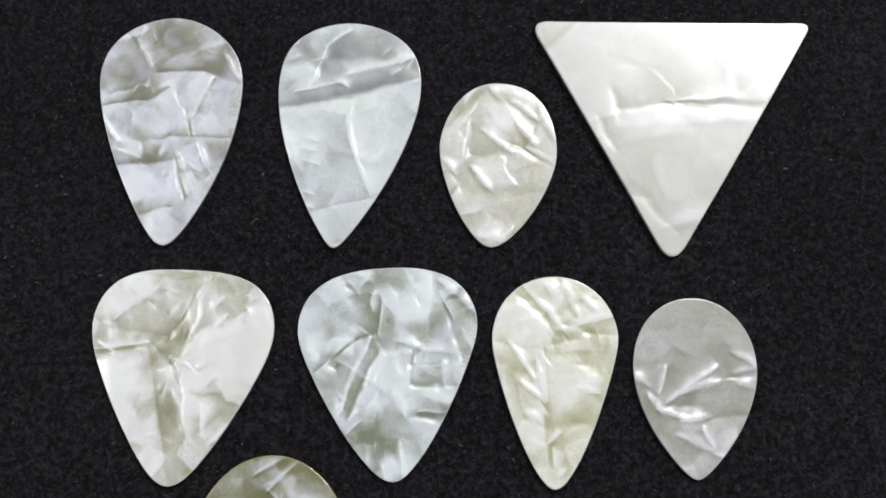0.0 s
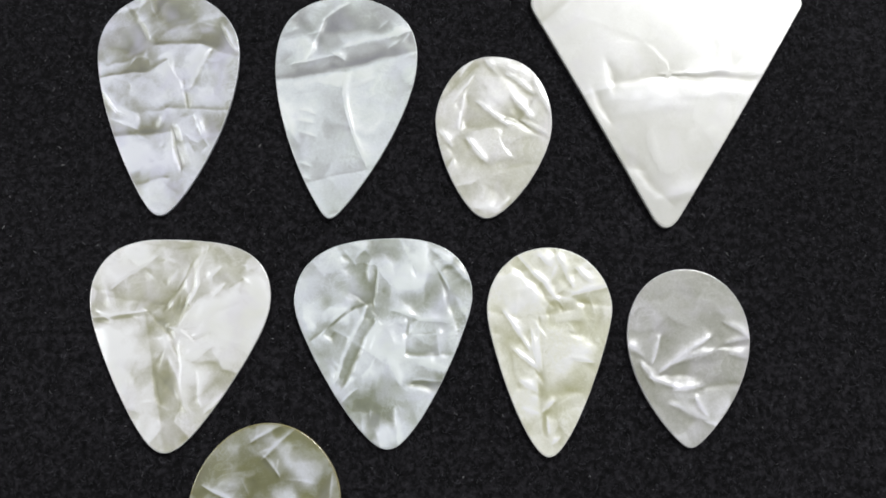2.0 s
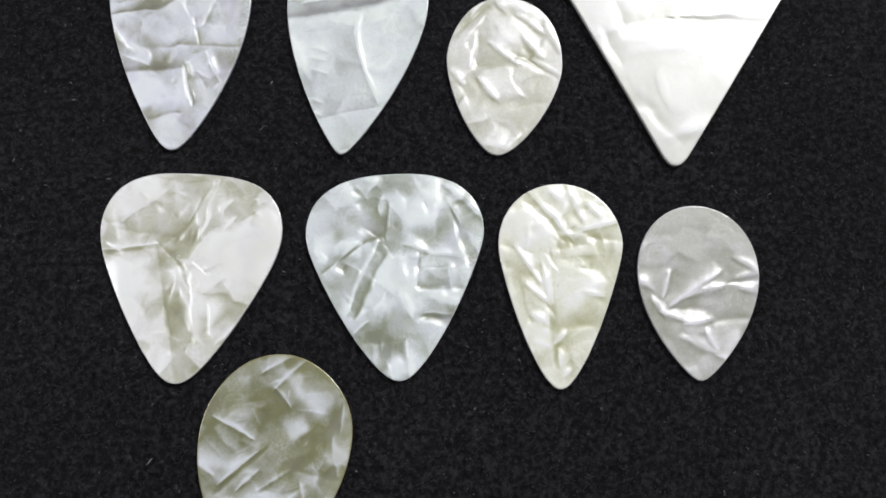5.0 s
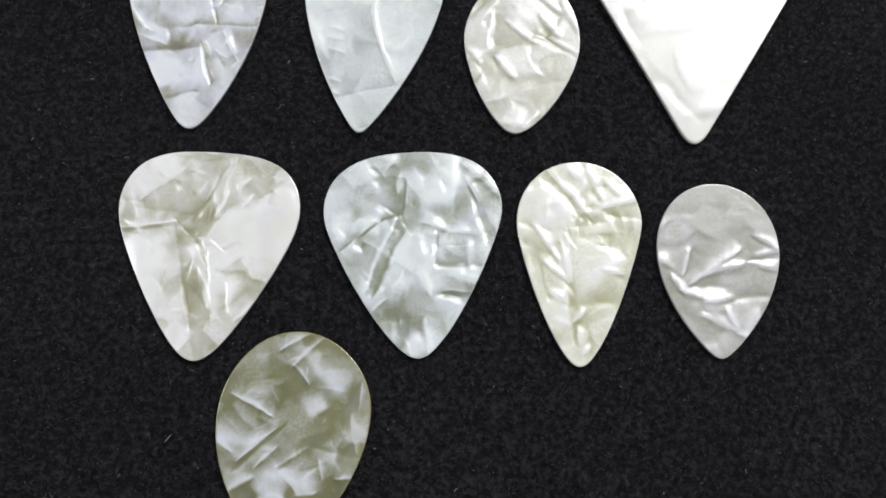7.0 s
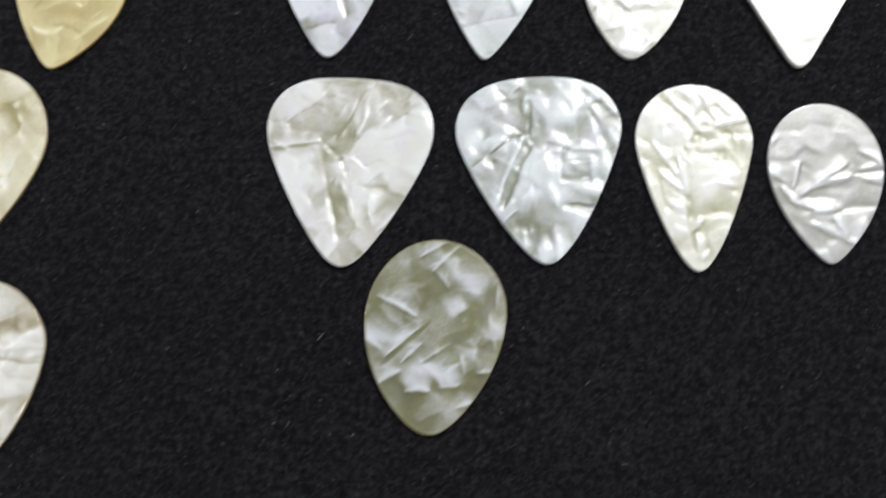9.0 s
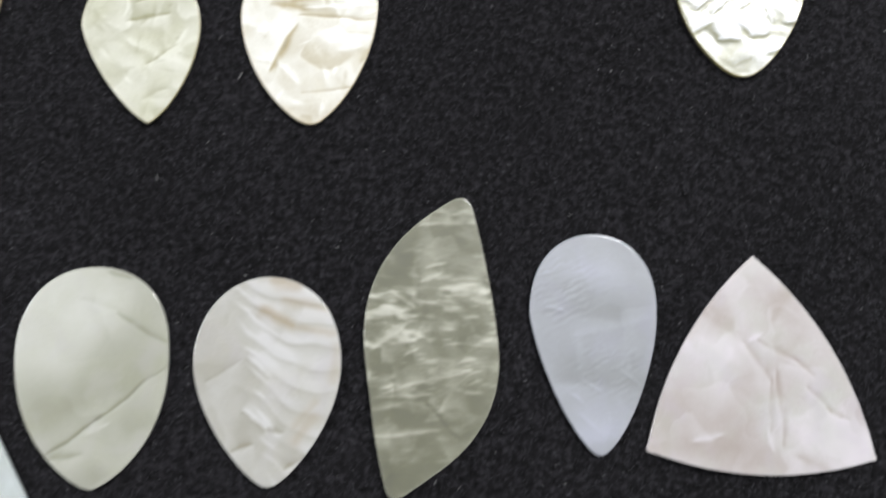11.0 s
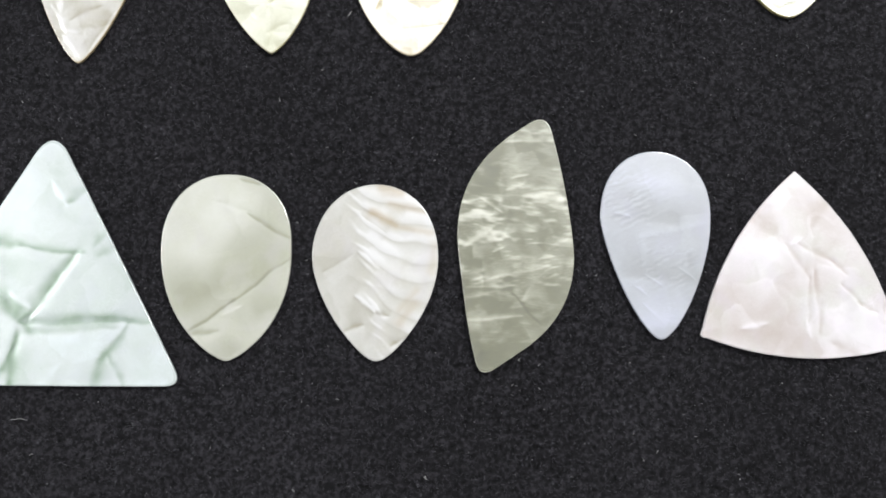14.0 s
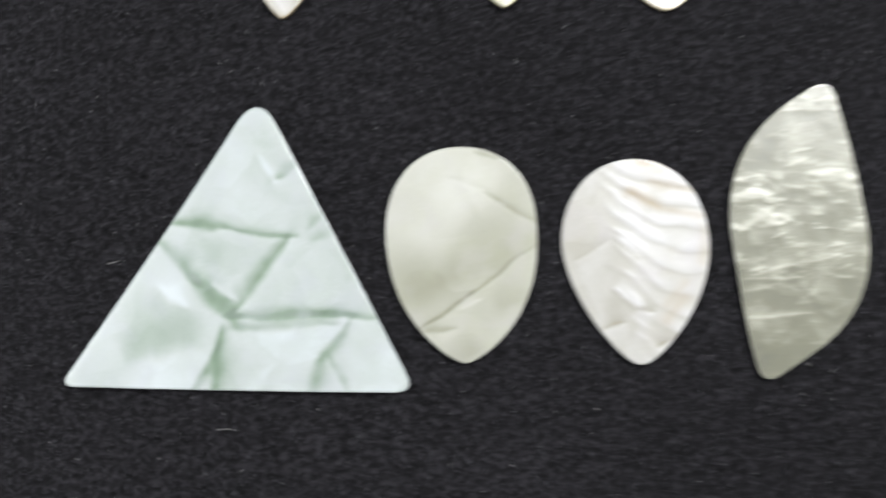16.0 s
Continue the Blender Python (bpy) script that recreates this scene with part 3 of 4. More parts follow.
pick((41.60, 55.23), corner_outline([(-21.47, 12.88), (22.83, 12.95), (-1.36, -25.83)], [3.03, 2.11, 4.27], [-0.08, 0.17, -0.09]), 0.70, WHITE,
     "large white pearl triangular guitar pick with rounded corners", 0.66, 0.12, 9, 51,
     creases=[(-20, 7.3, -13.9, 13, 1.34, -0.29), (-8.2, -1.6, 0.9, -0.6, 1.17, -0.21), (-0.8, -1.1, 13.4, -2, 1.34, -0.23), (-9, 1.2, -8.2, -2.6, 1.34, -0.26),
         (-11.4, -3.1, -9.2, -7.5, 1, -0.29), (9.9, 12.8, 9.9, 0.9, 0.51, -0.26), (14.6, 12.7, 17.2, 5.1, 0.67, -0.17), (-7.6, -14.3, -4.8, -15.2, 0.84, -0.34),
         (-5, -16, -0, -20.4, 0.67, -0.26), (9.7, 0.9, 13.4, 3.7, 0.67, -0.09), (7, -0.9, 13.5, -0.9, 1.43, -0.21)],
     painted_glints=[(-15.2, 10.7, -13.1, 13, 0.51, 0.17), (-0.8, -0.2, 14.5, 0.3, 0.51, 0.21), (-7.9, -4.3, 9.4, -3.3, 3.69, 0.14), (-0.2, -19.4, 4.1, -17.7, 1.69, 0.13),
         (3.2, 0.2, 9.3, 0.6, 0.36, 0.31), (-12.5, -3.3, -8.6, -2.4, 0.81, 0.21), (-1.9, -19.4, 3.2, -18.5, 1.26, 0.21)],
     patches=[(-9.2, 4.4, 2.2, 5.6, 6.72, -0.13), (-4, -11.7, 5.6, -9, 7.56, -0.09), (-8.7, -4.5, -0.1, -3, 2.33, 0.17), (10.5, 11.1, 17.7, 2.8, 4.93, 0.1),
         (18.6, 11.2, 21, 10.3, 1.61, -0.13), (-3.1, 4.5, 4.4, -0, 4.03, -0.1)], group='guitar picks laid out on the felt')
pick((-29.96, 19.73), drop_outline(-0.048, 13.128, 9.360, 21.767, 2.519, 0.270, 1.150, 0.779, -0.009, 2.612), 0.60, WARM,
     "standard-shaped warm white pearl guitar pick with deep folds", 0.66, 0.30, 4, 61,
     creases=[(-4.6, -2.5, -2, -13.6, 2.12, -0.26), (-2.2, -11.3, -0.9, -19.2, 1.3, -0.25), (-12, -2.6, -5.6, -1.7, 0.45, -0.27), (-4.7, -0.7, -0.5, -4.8, 0.68, -0.3),
         (-1.7, -3.2, -0, -7.1, 0.57, -0.38), (-1.9, -0.6, 2.2, 6.9, 0.57, -0.3), (0.3, -1.4, 3.5, 7.7, 0.57, -0.27), (-9.9, 1.3, -2.4, 0.1, 0.68, -0.22),
         (5.4, -8.3, 1.7, -7.5, 0.68, -0.27), (6.6, -1.3, 7.3, -3.6, 0.39, -0.26), (7.2, 2.7, 9.1, 3.9, 0.39, -0.26), (0.8, -3.6, 2.1, -5.2, 0.49, -0.26)],
     painted_glints=[(-0.8, -8.3, 1.7, -14, 1.12, 0.4), (-12.4, -2, -4.7, -0.9, 0.33, 0.47), (1.7, 0.9, 3.6, 8.2, 0.33, 0.36), (-0.5, 2.5, 1.2, 5.8, 0.33, 0.36),
         (-9.6, 2.5, -4, 6.7, 0.45, 0.4), (3.1, -9.7, 3.9, -13.8, 0.45, 0.36), (4.5, -15, 7, -12.7, 0.57, 0.4), (7.2, -5.2, 10.4, -6.7, 0.57, 0.36),
         (9.1, 3.9, 11.6, 2.7, 0.68, 0.3), (5.8, -0.5, 8.1, 0.3, 0.49, 0.34), (8.5, 1.1, 10.5, -0.5, 0.49, 0.39), (4, -3.6, 6.4, -4.8, 0.49, 0.39),
         (2.1, -4.8, 4.8, -3.6, 0.49, 0.34), (9.4, -2.1, 11.8, -1.3, 0.49, 0.34), (2.6, -7.5, 4.9, -6.1, 0.39, 0.34)],
     short_glints=[(-11.3, -1.1, -9.7, -2.2, 0.68, 0.47), (-0.9, -3.5, 1.1, -4.6, 0.45, 0.47), (-2.8, -18.7, -1.7, -17.5, 0.45, 0.3), (4.9, 1.5, 6, 2.7, 0.39, 0.39),
         (4.3, 3.9, 5.5, 5.1, 0.49, 0.34), (10.3, -4.4, 11.2, -2.5, 0.49, 0.39)],
     patches=[(-9, -12.1, -4.5, -15.8, 3.37, 0.21), (0.3, -6.7, 7.1, -2.8, 5.05, 0.26), (3.8, -0.5, 12.1, -0.5, 4.73, 0.21), (5, 5.9, 11.4, 6.7, 2.93, -0.1),
         (-12.5, 5.5, -6.7, 7.7, 2.93, 0.16), (-4.7, 2.7, -0.6, 0.1, 2.25, -0.08), (6.2, -7.5, 10.4, -8.4, 1.8, -0.3), (1.3, -17.2, 5.8, -15, 2.02, -0.22),
         (-9.8, -3.6, -6.1, -5.2, 2.25, 0.16), (4.7, -1.7, 10.1, 0.7, 3.67, 0.34), (-8.1, -14.3, -4.5, -15.8, 2.04, 0.26), (5.8, 5.9, 10.8, 2.7, 1.3, 0.16)], group='guitar picks laid out on the felt')
pick((-0.96, 20.14), drop_outline(0.063, 12.924, 9.309, 21.002, 2.436, 0.378, 1.150, 0.711, 0.016, 1.572), 0.60, COOL,
     "standard-shaped silvery pearl guitar pick with greenish folds", 0.57, 0.26, 4, 71,
     creases=[(-10, -5.2, -4.4, -0.9, 0.45, -0.51), (-4.5, -1, -2, -0.1, 0.45, -0.36), (-5.4, -11.6, -1.5, -2.8, 0.9, -0.47), (-1.4, -0.2, -1.2, 4.4, 0.45, -0.4),
         (3.3, -2.6, 3.3, -7.3, 0.45, -0.51), (3.3, -7.6, 9.4, -7.4, 0.57, -0.47), (7.9, 4.6, 10.5, -4.2, 0.45, -0.4), (4.2, -11.9, 9.2, -12.3, 0.78, -0.4),
         (4.2, 5.2, 4.6, 3.6, 0.39, -0.34)],
     painted_glints=[(-8.7, -4.4, -5.7, -1.2, 0.45, 0.47), (-6.8, -11.2, -2.5, -0.7, 0.57, 0.4), (-1.9, 5.7, -2.4, 3.3, 0.57, 0.4), (1.3, -1.2, 8.7, -3, 0.33, 0.47),
         (7.5, -4.4, 7.9, -7.3, 0.45, 0.4), (7.8, 4.9, 9.2, 2.2, 0.33, 0.56), (10.7, 0.1, 11.9, -2.6, 0.68, 0.4), (4.5, -11.1, 8.6, -10.9, 0.33, 0.36),
         (1.6, -15.2, 2.1, -19.7, 0.57, 0.47), (-5.6, -14.2, -3.7, -12.4, 0.33, 0.4), (1.1, -8.7, 2.1, -11.4, 0.9, 0.36), (5.5, -8.9, 9.2, -9.6, 1.12, 0.4),
         (7.3, 7.2, 11.7, 3.6, 0.9, 0.36), (-6.9, -4, -0.4, -7.9, 0.45, 0.21)],
     short_glints=[(-0.7, -18.4, -0.3, -19.9, 0.57, 0.4), (-3.9, 8, -2.7, 7.2, 1.12, 0.3), (3.8, 6.4, 5, 4.8, 0.49, 0.39), (-5.5, 7.2, -4.3, 5.6, 0.39, 0.34),
         (-3.9, 6.4, -3.1, 7.2, 0.39, 0.39), (-10.3, 5.5, -8.7, 3.9, 0.59, 0.22)],
     patches=[(-2.2, 8.8, 2.2, 8, 2.25, -0.3), (-5.5, 3.9, -1.8, 0.2, 2.2, -0.24), (-11.7, -0.1, -6.1, 2.5, 4.05, 0.16), (-2.8, -8.3, 3.1, -2.8, 3.37, 0.29),
         (3.4, 2.3, 7.9, 1.4, 2.6, -0.12), (0.6, 4.8, 6.2, 7.4, 4.05, 0.36), (-4.3, -13.3, 1.6, -14.4, 3.2, -0.22), (2.4, -16, 6.3, -13.9, 2.93, 0.22),
         (-1.7, -5.2, 1.1, -4, 2.28, 0.29), (2.6, 4.8, 5.8, 4, 2.45, 0.26), (-11.3, -2.5, -8.9, -0.9, 1.96, 0.21), (0.5, -17.1, 1.3, -19.3, 1.3, 0.26)], group='guitar picks laid out on the felt')
pick((22.87, 18.85), drop_outline(0.026, 9.101, 9.437, 20.556, 2.096, 0.485, 1.178, 0.673, 0.055, 1.082), 0.60, IVORY,
     "slim ivory pearl teardrop guitar pick on black felt", 0.64, 0.20, 4, 81,
     creases=[(-5.2, 6.9, 0.1, 1.1, 0.86, -0.2), (0.2, 4.3, 1.5, 0.6, 0.86, -0.23), (4, 1.2, 9, 0.8, 0.64, -0.23), (-1.6, -1, -1.3, -7.6, 0.43, -0.23),
         (-1.3, -0.4, 3.1, 0.4, 0.54, -0.2), (-2.2, -8.4, -1.4, -9.5, 0.64, -0.34), (-1.8, -10.4, -1.5, -16.7, 0.75, -0.29), (-8.5, 0, -5, -0.8, 1.29, -0.18),
         (-8.4, -2.7, -6.8, -5.9, 1.08, -0.08)],
     painted_glints=[(-4.3, 8.4, 1.5, 1.1, 0.43, 0.43), (1.2, 8.6, 3.2, 3.8, 0.64, 0.43), (3.2, 2.3, 8.6, 3.7, 0.54, 0.43), (-6.5, -0.2, -3.2, -5.2, 0.54, 0.43),
         (-5, -5.7, -2, -8.4, 0.43, 0.43), (-2.9, -2.6, -2.2, -6.8, 0.43, 0.34)],
     short_glints=[(-1.2, -13.7, -0.1, -12.7, 0.64, 0.57), (-0.9, -14.9, -0.8, -16.4, 0.43, 0.43), (-3.9, -9.9, -2.5, -10.7, 0.86, 0.39), (3.4, -6.6, 5.7, -7, 0.43, 0.43),
         (-0.2, -18.2, 0.5, -17.6, 0.54, 0.39), (4.2, 6.3, 5.7, 4.7, 0.54, 0.43), (-0.9, 7.9, 0.1, 6.7, 0.43, 0.34), (0.9, -15.1, 1.6, -16.6, 0.86, 0.14)],
     patches=[(4.2, -0.5, 8.5, -2.9, 2.8, -0.29), (-1.3, -7, 4.1, -2.7, 3.44, 0.27), (0.6, -9.1, 6.2, -8.8, 2.8, -0.2), (-7.1, 3.5, -3, 5.4, 3.87, 0.22)], group='guitar picks laid out on the felt')
pick((42.69, 15.25), drop_outline(-0.023, 8.859, 9.947, 15.797, 2.049, 0.481, 1.819, 0.888, 0.017, 1.044), 0.60, SMOKE,
     "small smoky grey pearl egg-shaped guitar pick on black felt", 0.42, 0.11, 4, 91,
     creases=[(4.2, -1.6, 8.6, -1.5, 0.51, -0.18), (-4, -5.4, 0.3, -5.5, 1.01, -0.14), (1.8, -7.3, 7.1, -6.6, 1.26, -0.18)],
     painted_glints=[(-5.3, -3.2, -4.2, -0.1, 0.51, 0.42), (-4.2, -4.8, 2.5, -0.1, 0.76, 0.42), (-1.3, -3.2, 2.8, -2.1, 1.13, 0.42), (-5.8, -5.8, -2.3, -7, 0.51, 0.49),
         (-2.3, -7.4, 1.2, -7, 0.76, 0.42), (-2.9, -9.5, 1.4, -11.3, 0.88, 0.39), (0.4, -8.7, 1.9, -10.9, 0.51, 0.35), (5.6, 2.3, 8.8, -0.5, 0.64, 0.35),
         (5.3, -0.9, 8.6, -0.3, 0.51, 0.35), (6, -2.6, 8.5, -3.1, 0.64, 0.31), (3.3, -12, 5.2, -9.1, 1.26, 0.22), (-3.8, -8.1, 0.1, -8.5, 1.26, 0.1)],
     short_glints=[(-6.9, -4.1, -5.5, -6, 0.76, 0.42), (-9.1, -1.3, -7.3, -2.4, 1.01, 0.42), (1.7, -11.8, 3.2, -12.2, 0.37, 0.35), (-8.8, 2.5, -7.1, 4.1, 1.01, 0.18)],
     patches=[(-5.5, -10, 0.2, -13.4, 5.31, 0.22)], crease_shade=0.7, group='guitar picks laid out on the felt')
pick((-16.58, -5.99), drop_outline(0.058, 10.676, 9.794, 20.093, 1.330, 0.451, 2.319, 0.922, 0.103, 3.000), 0.60, OLIVE,
     "olive and white mottled pearl egg-shaped guitar pick on black felt", 0.33, 0.24, 4, 101,
     creases=[(-7.5, -8.9, -1.3, -3.3, 0.7, -0.3), (2, -5.9, 9.2, -7.2, 0.7, -0.25)],
     painted_glints=[(-8.5, 0.8, -3.4, -1.7, 0.35, 0.7), (-2.1, 6.8, 1.6, 8.9, 0.35, 0.45), (-0.7, 4.5, 3.8, 8.8, 0.35, 0.52), (-0.5, 4.5, 1.6, 2.6, 0.5, 0.55),
         (8.7, 2.2, 8.5, -0.7, 0.4, 0.4), (7.7, -2, 8.5, -6.6, 0.6, 0.5), (-7.2, -7.6, -2.6, -3.6, 0.4, 0.5), (-4.9, -8.5, -2.3, -6.1, 0.35, 0.4),
         (-2, -8.5, 2, -5.9, 0.35, 0.35), (-8, -11.3, -5.7, -10, 0.8, 0.6), (-4.4, -12.5, -1.3, -12.5, 0.6, 0.6), (-1.8, -9.5, 0.7, -11.8, 0.4, 0.5),
         (6.2, -10.3, 8.8, -10.2, 0.6, 0.65)],
     short_glints=[(-10.1, -5, -8.5, -6.3, 0.5, 0.5), (0.7, -12, 2.9, -11.7, 0.5, 0.5), (3.3, -7.9, 3.9, -9.9, 0.5, 0.4), (2.9, -14.8, 5.2, -14.4, 0.6, 0.5)],
     patches=[(2.9, 7.1, 7.2, 2.2, 2.2, 0.4), (8.5, 1.6, 2.6, -4.6, 1.6, -0.14), (5.2, -5.9, 8.5, -3.3, 1.5, 0.36), (-2.6, -7.9, 3.3, -10, 2.2, 0.38),
         (-9.8, -3, -3.6, -4, 2, 0.3), (-4.9, -9.9, -1.3, -11.2, 1.6, 0.3), (1.5, -0.7, 3.6, 0.3, 1.3, 0.62), (-2, 1, 2, 3, 1.2, -0.14),
         (-5, -17, 3, -16, 3, 0.1), (-7, 2.4, -4, 2, 1.2, 0.14), (-4.4, -1.2, -2.2, -2.2, 0.9, 0.26)], group='guitar picks laid out on the felt')
pick((-75.25, 45.46), drop_outline(-0.278, 9.350, 10.366, 15.649, 2.156, 0.501, 1.803, 0.977, -0.160, 1.473), 0.60, GOLD,
     "golden yellow pearl guitar pick with an amber rim", 0.6, 0.2, 5, 111,
     creases=[(-2.4, -2, 4.7, -2.9, 1.14, -0.33), (-1.7, -7.7, 1.9, -8.6, 0.82, -0.26)],
     painted_glints=[(-2.2, 3.1, 6.6, -0.1, 0.49, 0.39), (2, -9.6, 6.1, -6.7, 0.82, 0.26)], crease_shade=0.5, group='guitar picks laid out on the felt')
pick((-87.28, 19.32), drop_outline(-0.155, 11.319, 11.325, 20.084, 1.667, 0.438, 1.370, 0.865, -0.135, 1.332), 0.60, CREAM,
     "cream pearl teardrop guitar pick with soft waves", 0.66, 0.32, 6, 121,
     creases=[(-6.2, -0.6, 2.9, 3.3, 1.56, -0.47), (-2.5, -5.6, 2.3, 0.7, 0.59, -0.42), (-2.2, -8.2, 5.5, -6.4, 1.17, -0.3)],
     painted_glints=[(-5.1, -4.7, -1.5, -3.2, 0.98, 0.35), (-7, 6.1, -2, 8, 1.56, 0.18)],
     short_glints=[(0.2, -17.5, 2.4, -16.8, 0.98, 0.18)],
     patches=[(-3, -10.5, 2.1, -11.4, 2.45, 0.3), (2.1, 8.9, 8.1, 6, 2.54, -0.35), (6, 5.2, 9.9, 0.6, 1.96, -0.23)], group='guitar picks laid out on the felt')
pick((-113.40, 17.80), drop_outline(-0.050, 10.500, 11.000, 19.000, 1.800, 0.470, 1.400, 0.740, -0.050, 0.500), 0.60, CREAM,
     "pale cream pearl guitar pick with a rounded side", 0.66, 0.28, 6, 131, group='guitar picks laid out on the felt')
pick((-139.60, -10.50), drop_outline(0.000, 10.000, 11.000, 21.600, 2.000, 0.500, 1.350, 0.750, 0.020, 0.500), 0.60, CHALK,
     "white pearl teardrop guitar pick with an amber edge", 0.65, 0.2, 5, 141,
     creases=[(-1.9, -13.5, 2.9, -11.5, 0.65, -0.33), (1.4, -19.2, 5.4, -12.5, 0.41, -0.39)],
     painted_glints=[(-3.1, -16.6, -0.3, -20.3, 0.49, 0.33), (-5.4, -11.4, -2.7, -15.6, 0.49, 0.26)], group='guitar picks laid out on the felt')
pick((-108.50, -15.09), drop_outline(-0.029, 8.897, 9.842, 15.332, 1.942, 0.499, 1.519, 0.760, -0.133, 0.152), 0.60, LEMON,
     "yellowish white pearl teardrop guitar pick on black felt", 0.65, 0.24, 5, 151,
     creases=[(-0.4, 3.7, 6.3, 6, 0.65, -0.52), (-1.6, 0.6, 4.1, 1.6, 0.49, -0.45), (1.2, -6.1, 5.4, -3.3, 0.41, -0.52), (1, -11.7, 4, -10.1, 0.65, -0.26)],
     painted_glints=[(-1.3, -2.7, 3.8, -5.3, 1.22, 0.29), (-1.4, 8.1, 3.5, 7.2, 0.82, 0.26)], group='guitar picks laid out on the felt')
pick((-83.12, -12.58), drop_outline(0.096, 10.455, 9.848, 18.743, 1.473, 0.435, 1.849, 0.714, 0.073, 1.118), 0.60, TAN,
     "white and tan mother-of-pearl egg-shaped guitar pick", 0.7, 0.24, 6, 161,
     creases=[(-1.3, 1.1, 9.8, 3.5, 1.79, -0.55), (-4.7, 0.1, -1.2, -0.5, 1.52, -0.55), (-2.3, -3.1, -5.6, -9.9, 0.72, -0.61), (-9, 1.9, -4.2, 1.5, 0.72, -0.39),
         (-1.2, -1.5, 10.7, -2.2, 0.36, -0.66), (-0.5, 7.1, 0.5, 9.6, 0.54, -0.39), (-1.1, -13.5, 7, -12.7, 0.36, -0.27), (8, -8.7, 10, -6.3, 0.9, -0.39),
         (6.2, -4.3, 10.2, -4.8, 0.36, -0.27)],
     painted_glints=[(-0.7, -0.4, 10.3, 0.3, 0.45, 0.34), (-1.4, 2.3, -0.2, 6.5, 0.36, 0.39), (4.7, -6.8, 7.4, -6.7, 0.9, 0.22), (-3.7, -9.8, -2.1, -11.7, 0.9, 0.27),
         (0.7, 2.5, 6.7, 5.1, 0.27, 0.17)],
     short_glints=[(-7.4, -3.4, -6.3, -3.2, 1.08, 0.34)], crease_shade=0.5, group='guitar picks laid out on the felt')
pick((-144.33, -71.88), corner_outline([(0.99, 28.76), (24.41, -14.83), (-25.40, -13.92)], [5.72, 3.16, 2.04], [0.08, 0.12, -0.26]), 0.60, MINT,
     "pale mint green pearl triangular guitar pick with dark seams", 0.74, 0.10, 7, 171,
     creases=[(-10.6, 9, -3.2, 8.5, 1.34, -0.52), (-3.1, 8.2, 7, 7, 0.76, -0.49), (-12.2, 6, -7, 0.6, 1.51, -0.49), (-7.1, 0.7, -2.1, -4.5, 2.66, -0.52),
         (-1.3, -3.6, 5.9, 6.7, 1.51, -0.44), (-3.4, -8.4, -6.7, -14.5, 1.14, -0.44), (-3.1, -6.9, -3.8, -14.9, 1.71, -0.44), (-2.1, -4.5, 15.6, -4.1, 1.14, -0.57),
         (-0.7, -6, 12.4, -5.3, 1.51, -0.31), (15.4, -4.5, 19, -4.2, 0.76, -0.44), (14.8, -5.2, 11, -10.2, 1.14, -0.39), (11, -10, 9.6, -15, 1.90, -0.34),
         (12.4, -10.2, 14.6, -14.9, 0.96, -0.27), (4.3, 15.8, 7.6, 18, 1.14, -0.38), (10.5, 7, 13.4, 8.3, 1.90, -0.21), (9.3, 8.5, 10.8, 10.7, 1.14, -0.21)],
     painted_glints=[(1.4, 18.8, 3.7, 15.3, 0.91, 0.27), (-11.6, -0.4, -8.6, -2.1, 1.82, 0.27), (-4.2, -0.1, -1.5, -1.9, 1.21, 0.27), (1, -15.2, 3.9, -11.8, 1.52, 0.13)],
     patches=[(-16.2, -5.5, -7.5, -3.6, 4.92, -0.27), (-14.9, -10.9, -8.4, -12.2, 3.94, 0.09), (13.1, -11.8, 19.5, -12.5, 3.04, 0.09), (-8, 6.4, -3.9, 5.1, 2.66, -0.16)], crease_shade=0.25, group='guitar picks laid out on the felt')
pick((-113.60, -64.03), drop_outline(-0.003, 10.780, 12.346, 18.665, 2.255, 0.461, 2.275, 0.723, -0.032, 0.248), 0.60, MOSS,
     "smooth pale moss-coloured egg-shaped guitar pick", 0.64, 0.08, 8, 181,
     creases=[(-6.3, -14.3, 1.3, -9, 0.41, -0.52), (0.9, -9.1, 10.5, -2.3, 0.41, -0.52), (3.8, 5.3, 10.8, 1.2, 0.51, -0.41), (-6.8, -14.7, -1.1, -13.6, 0.82, -0.32),
         (2.2, 11.4, 5.1, 10.5, 0.51, -0.32), (-1.3, 7.4, 3.5, 6, 0.82, -0.12)],
     painted_glints=[(0, -11, 2.4, -9.8, 0.61, 0.18)],
     patches=[(-9, 0.4, -1.9, 11.3, 7.64, 0.18), (-2.1, -17.4, 1.7, -15.4, 2.04, -0.26), (-9.2, -6.6, 7.8, 1.7, 4.89, -0.23), (4.8, -9.5, 8.5, -8.1, 2.04, -0.12)], crease_shade=0.2, group='guitar picks laid out on the felt')
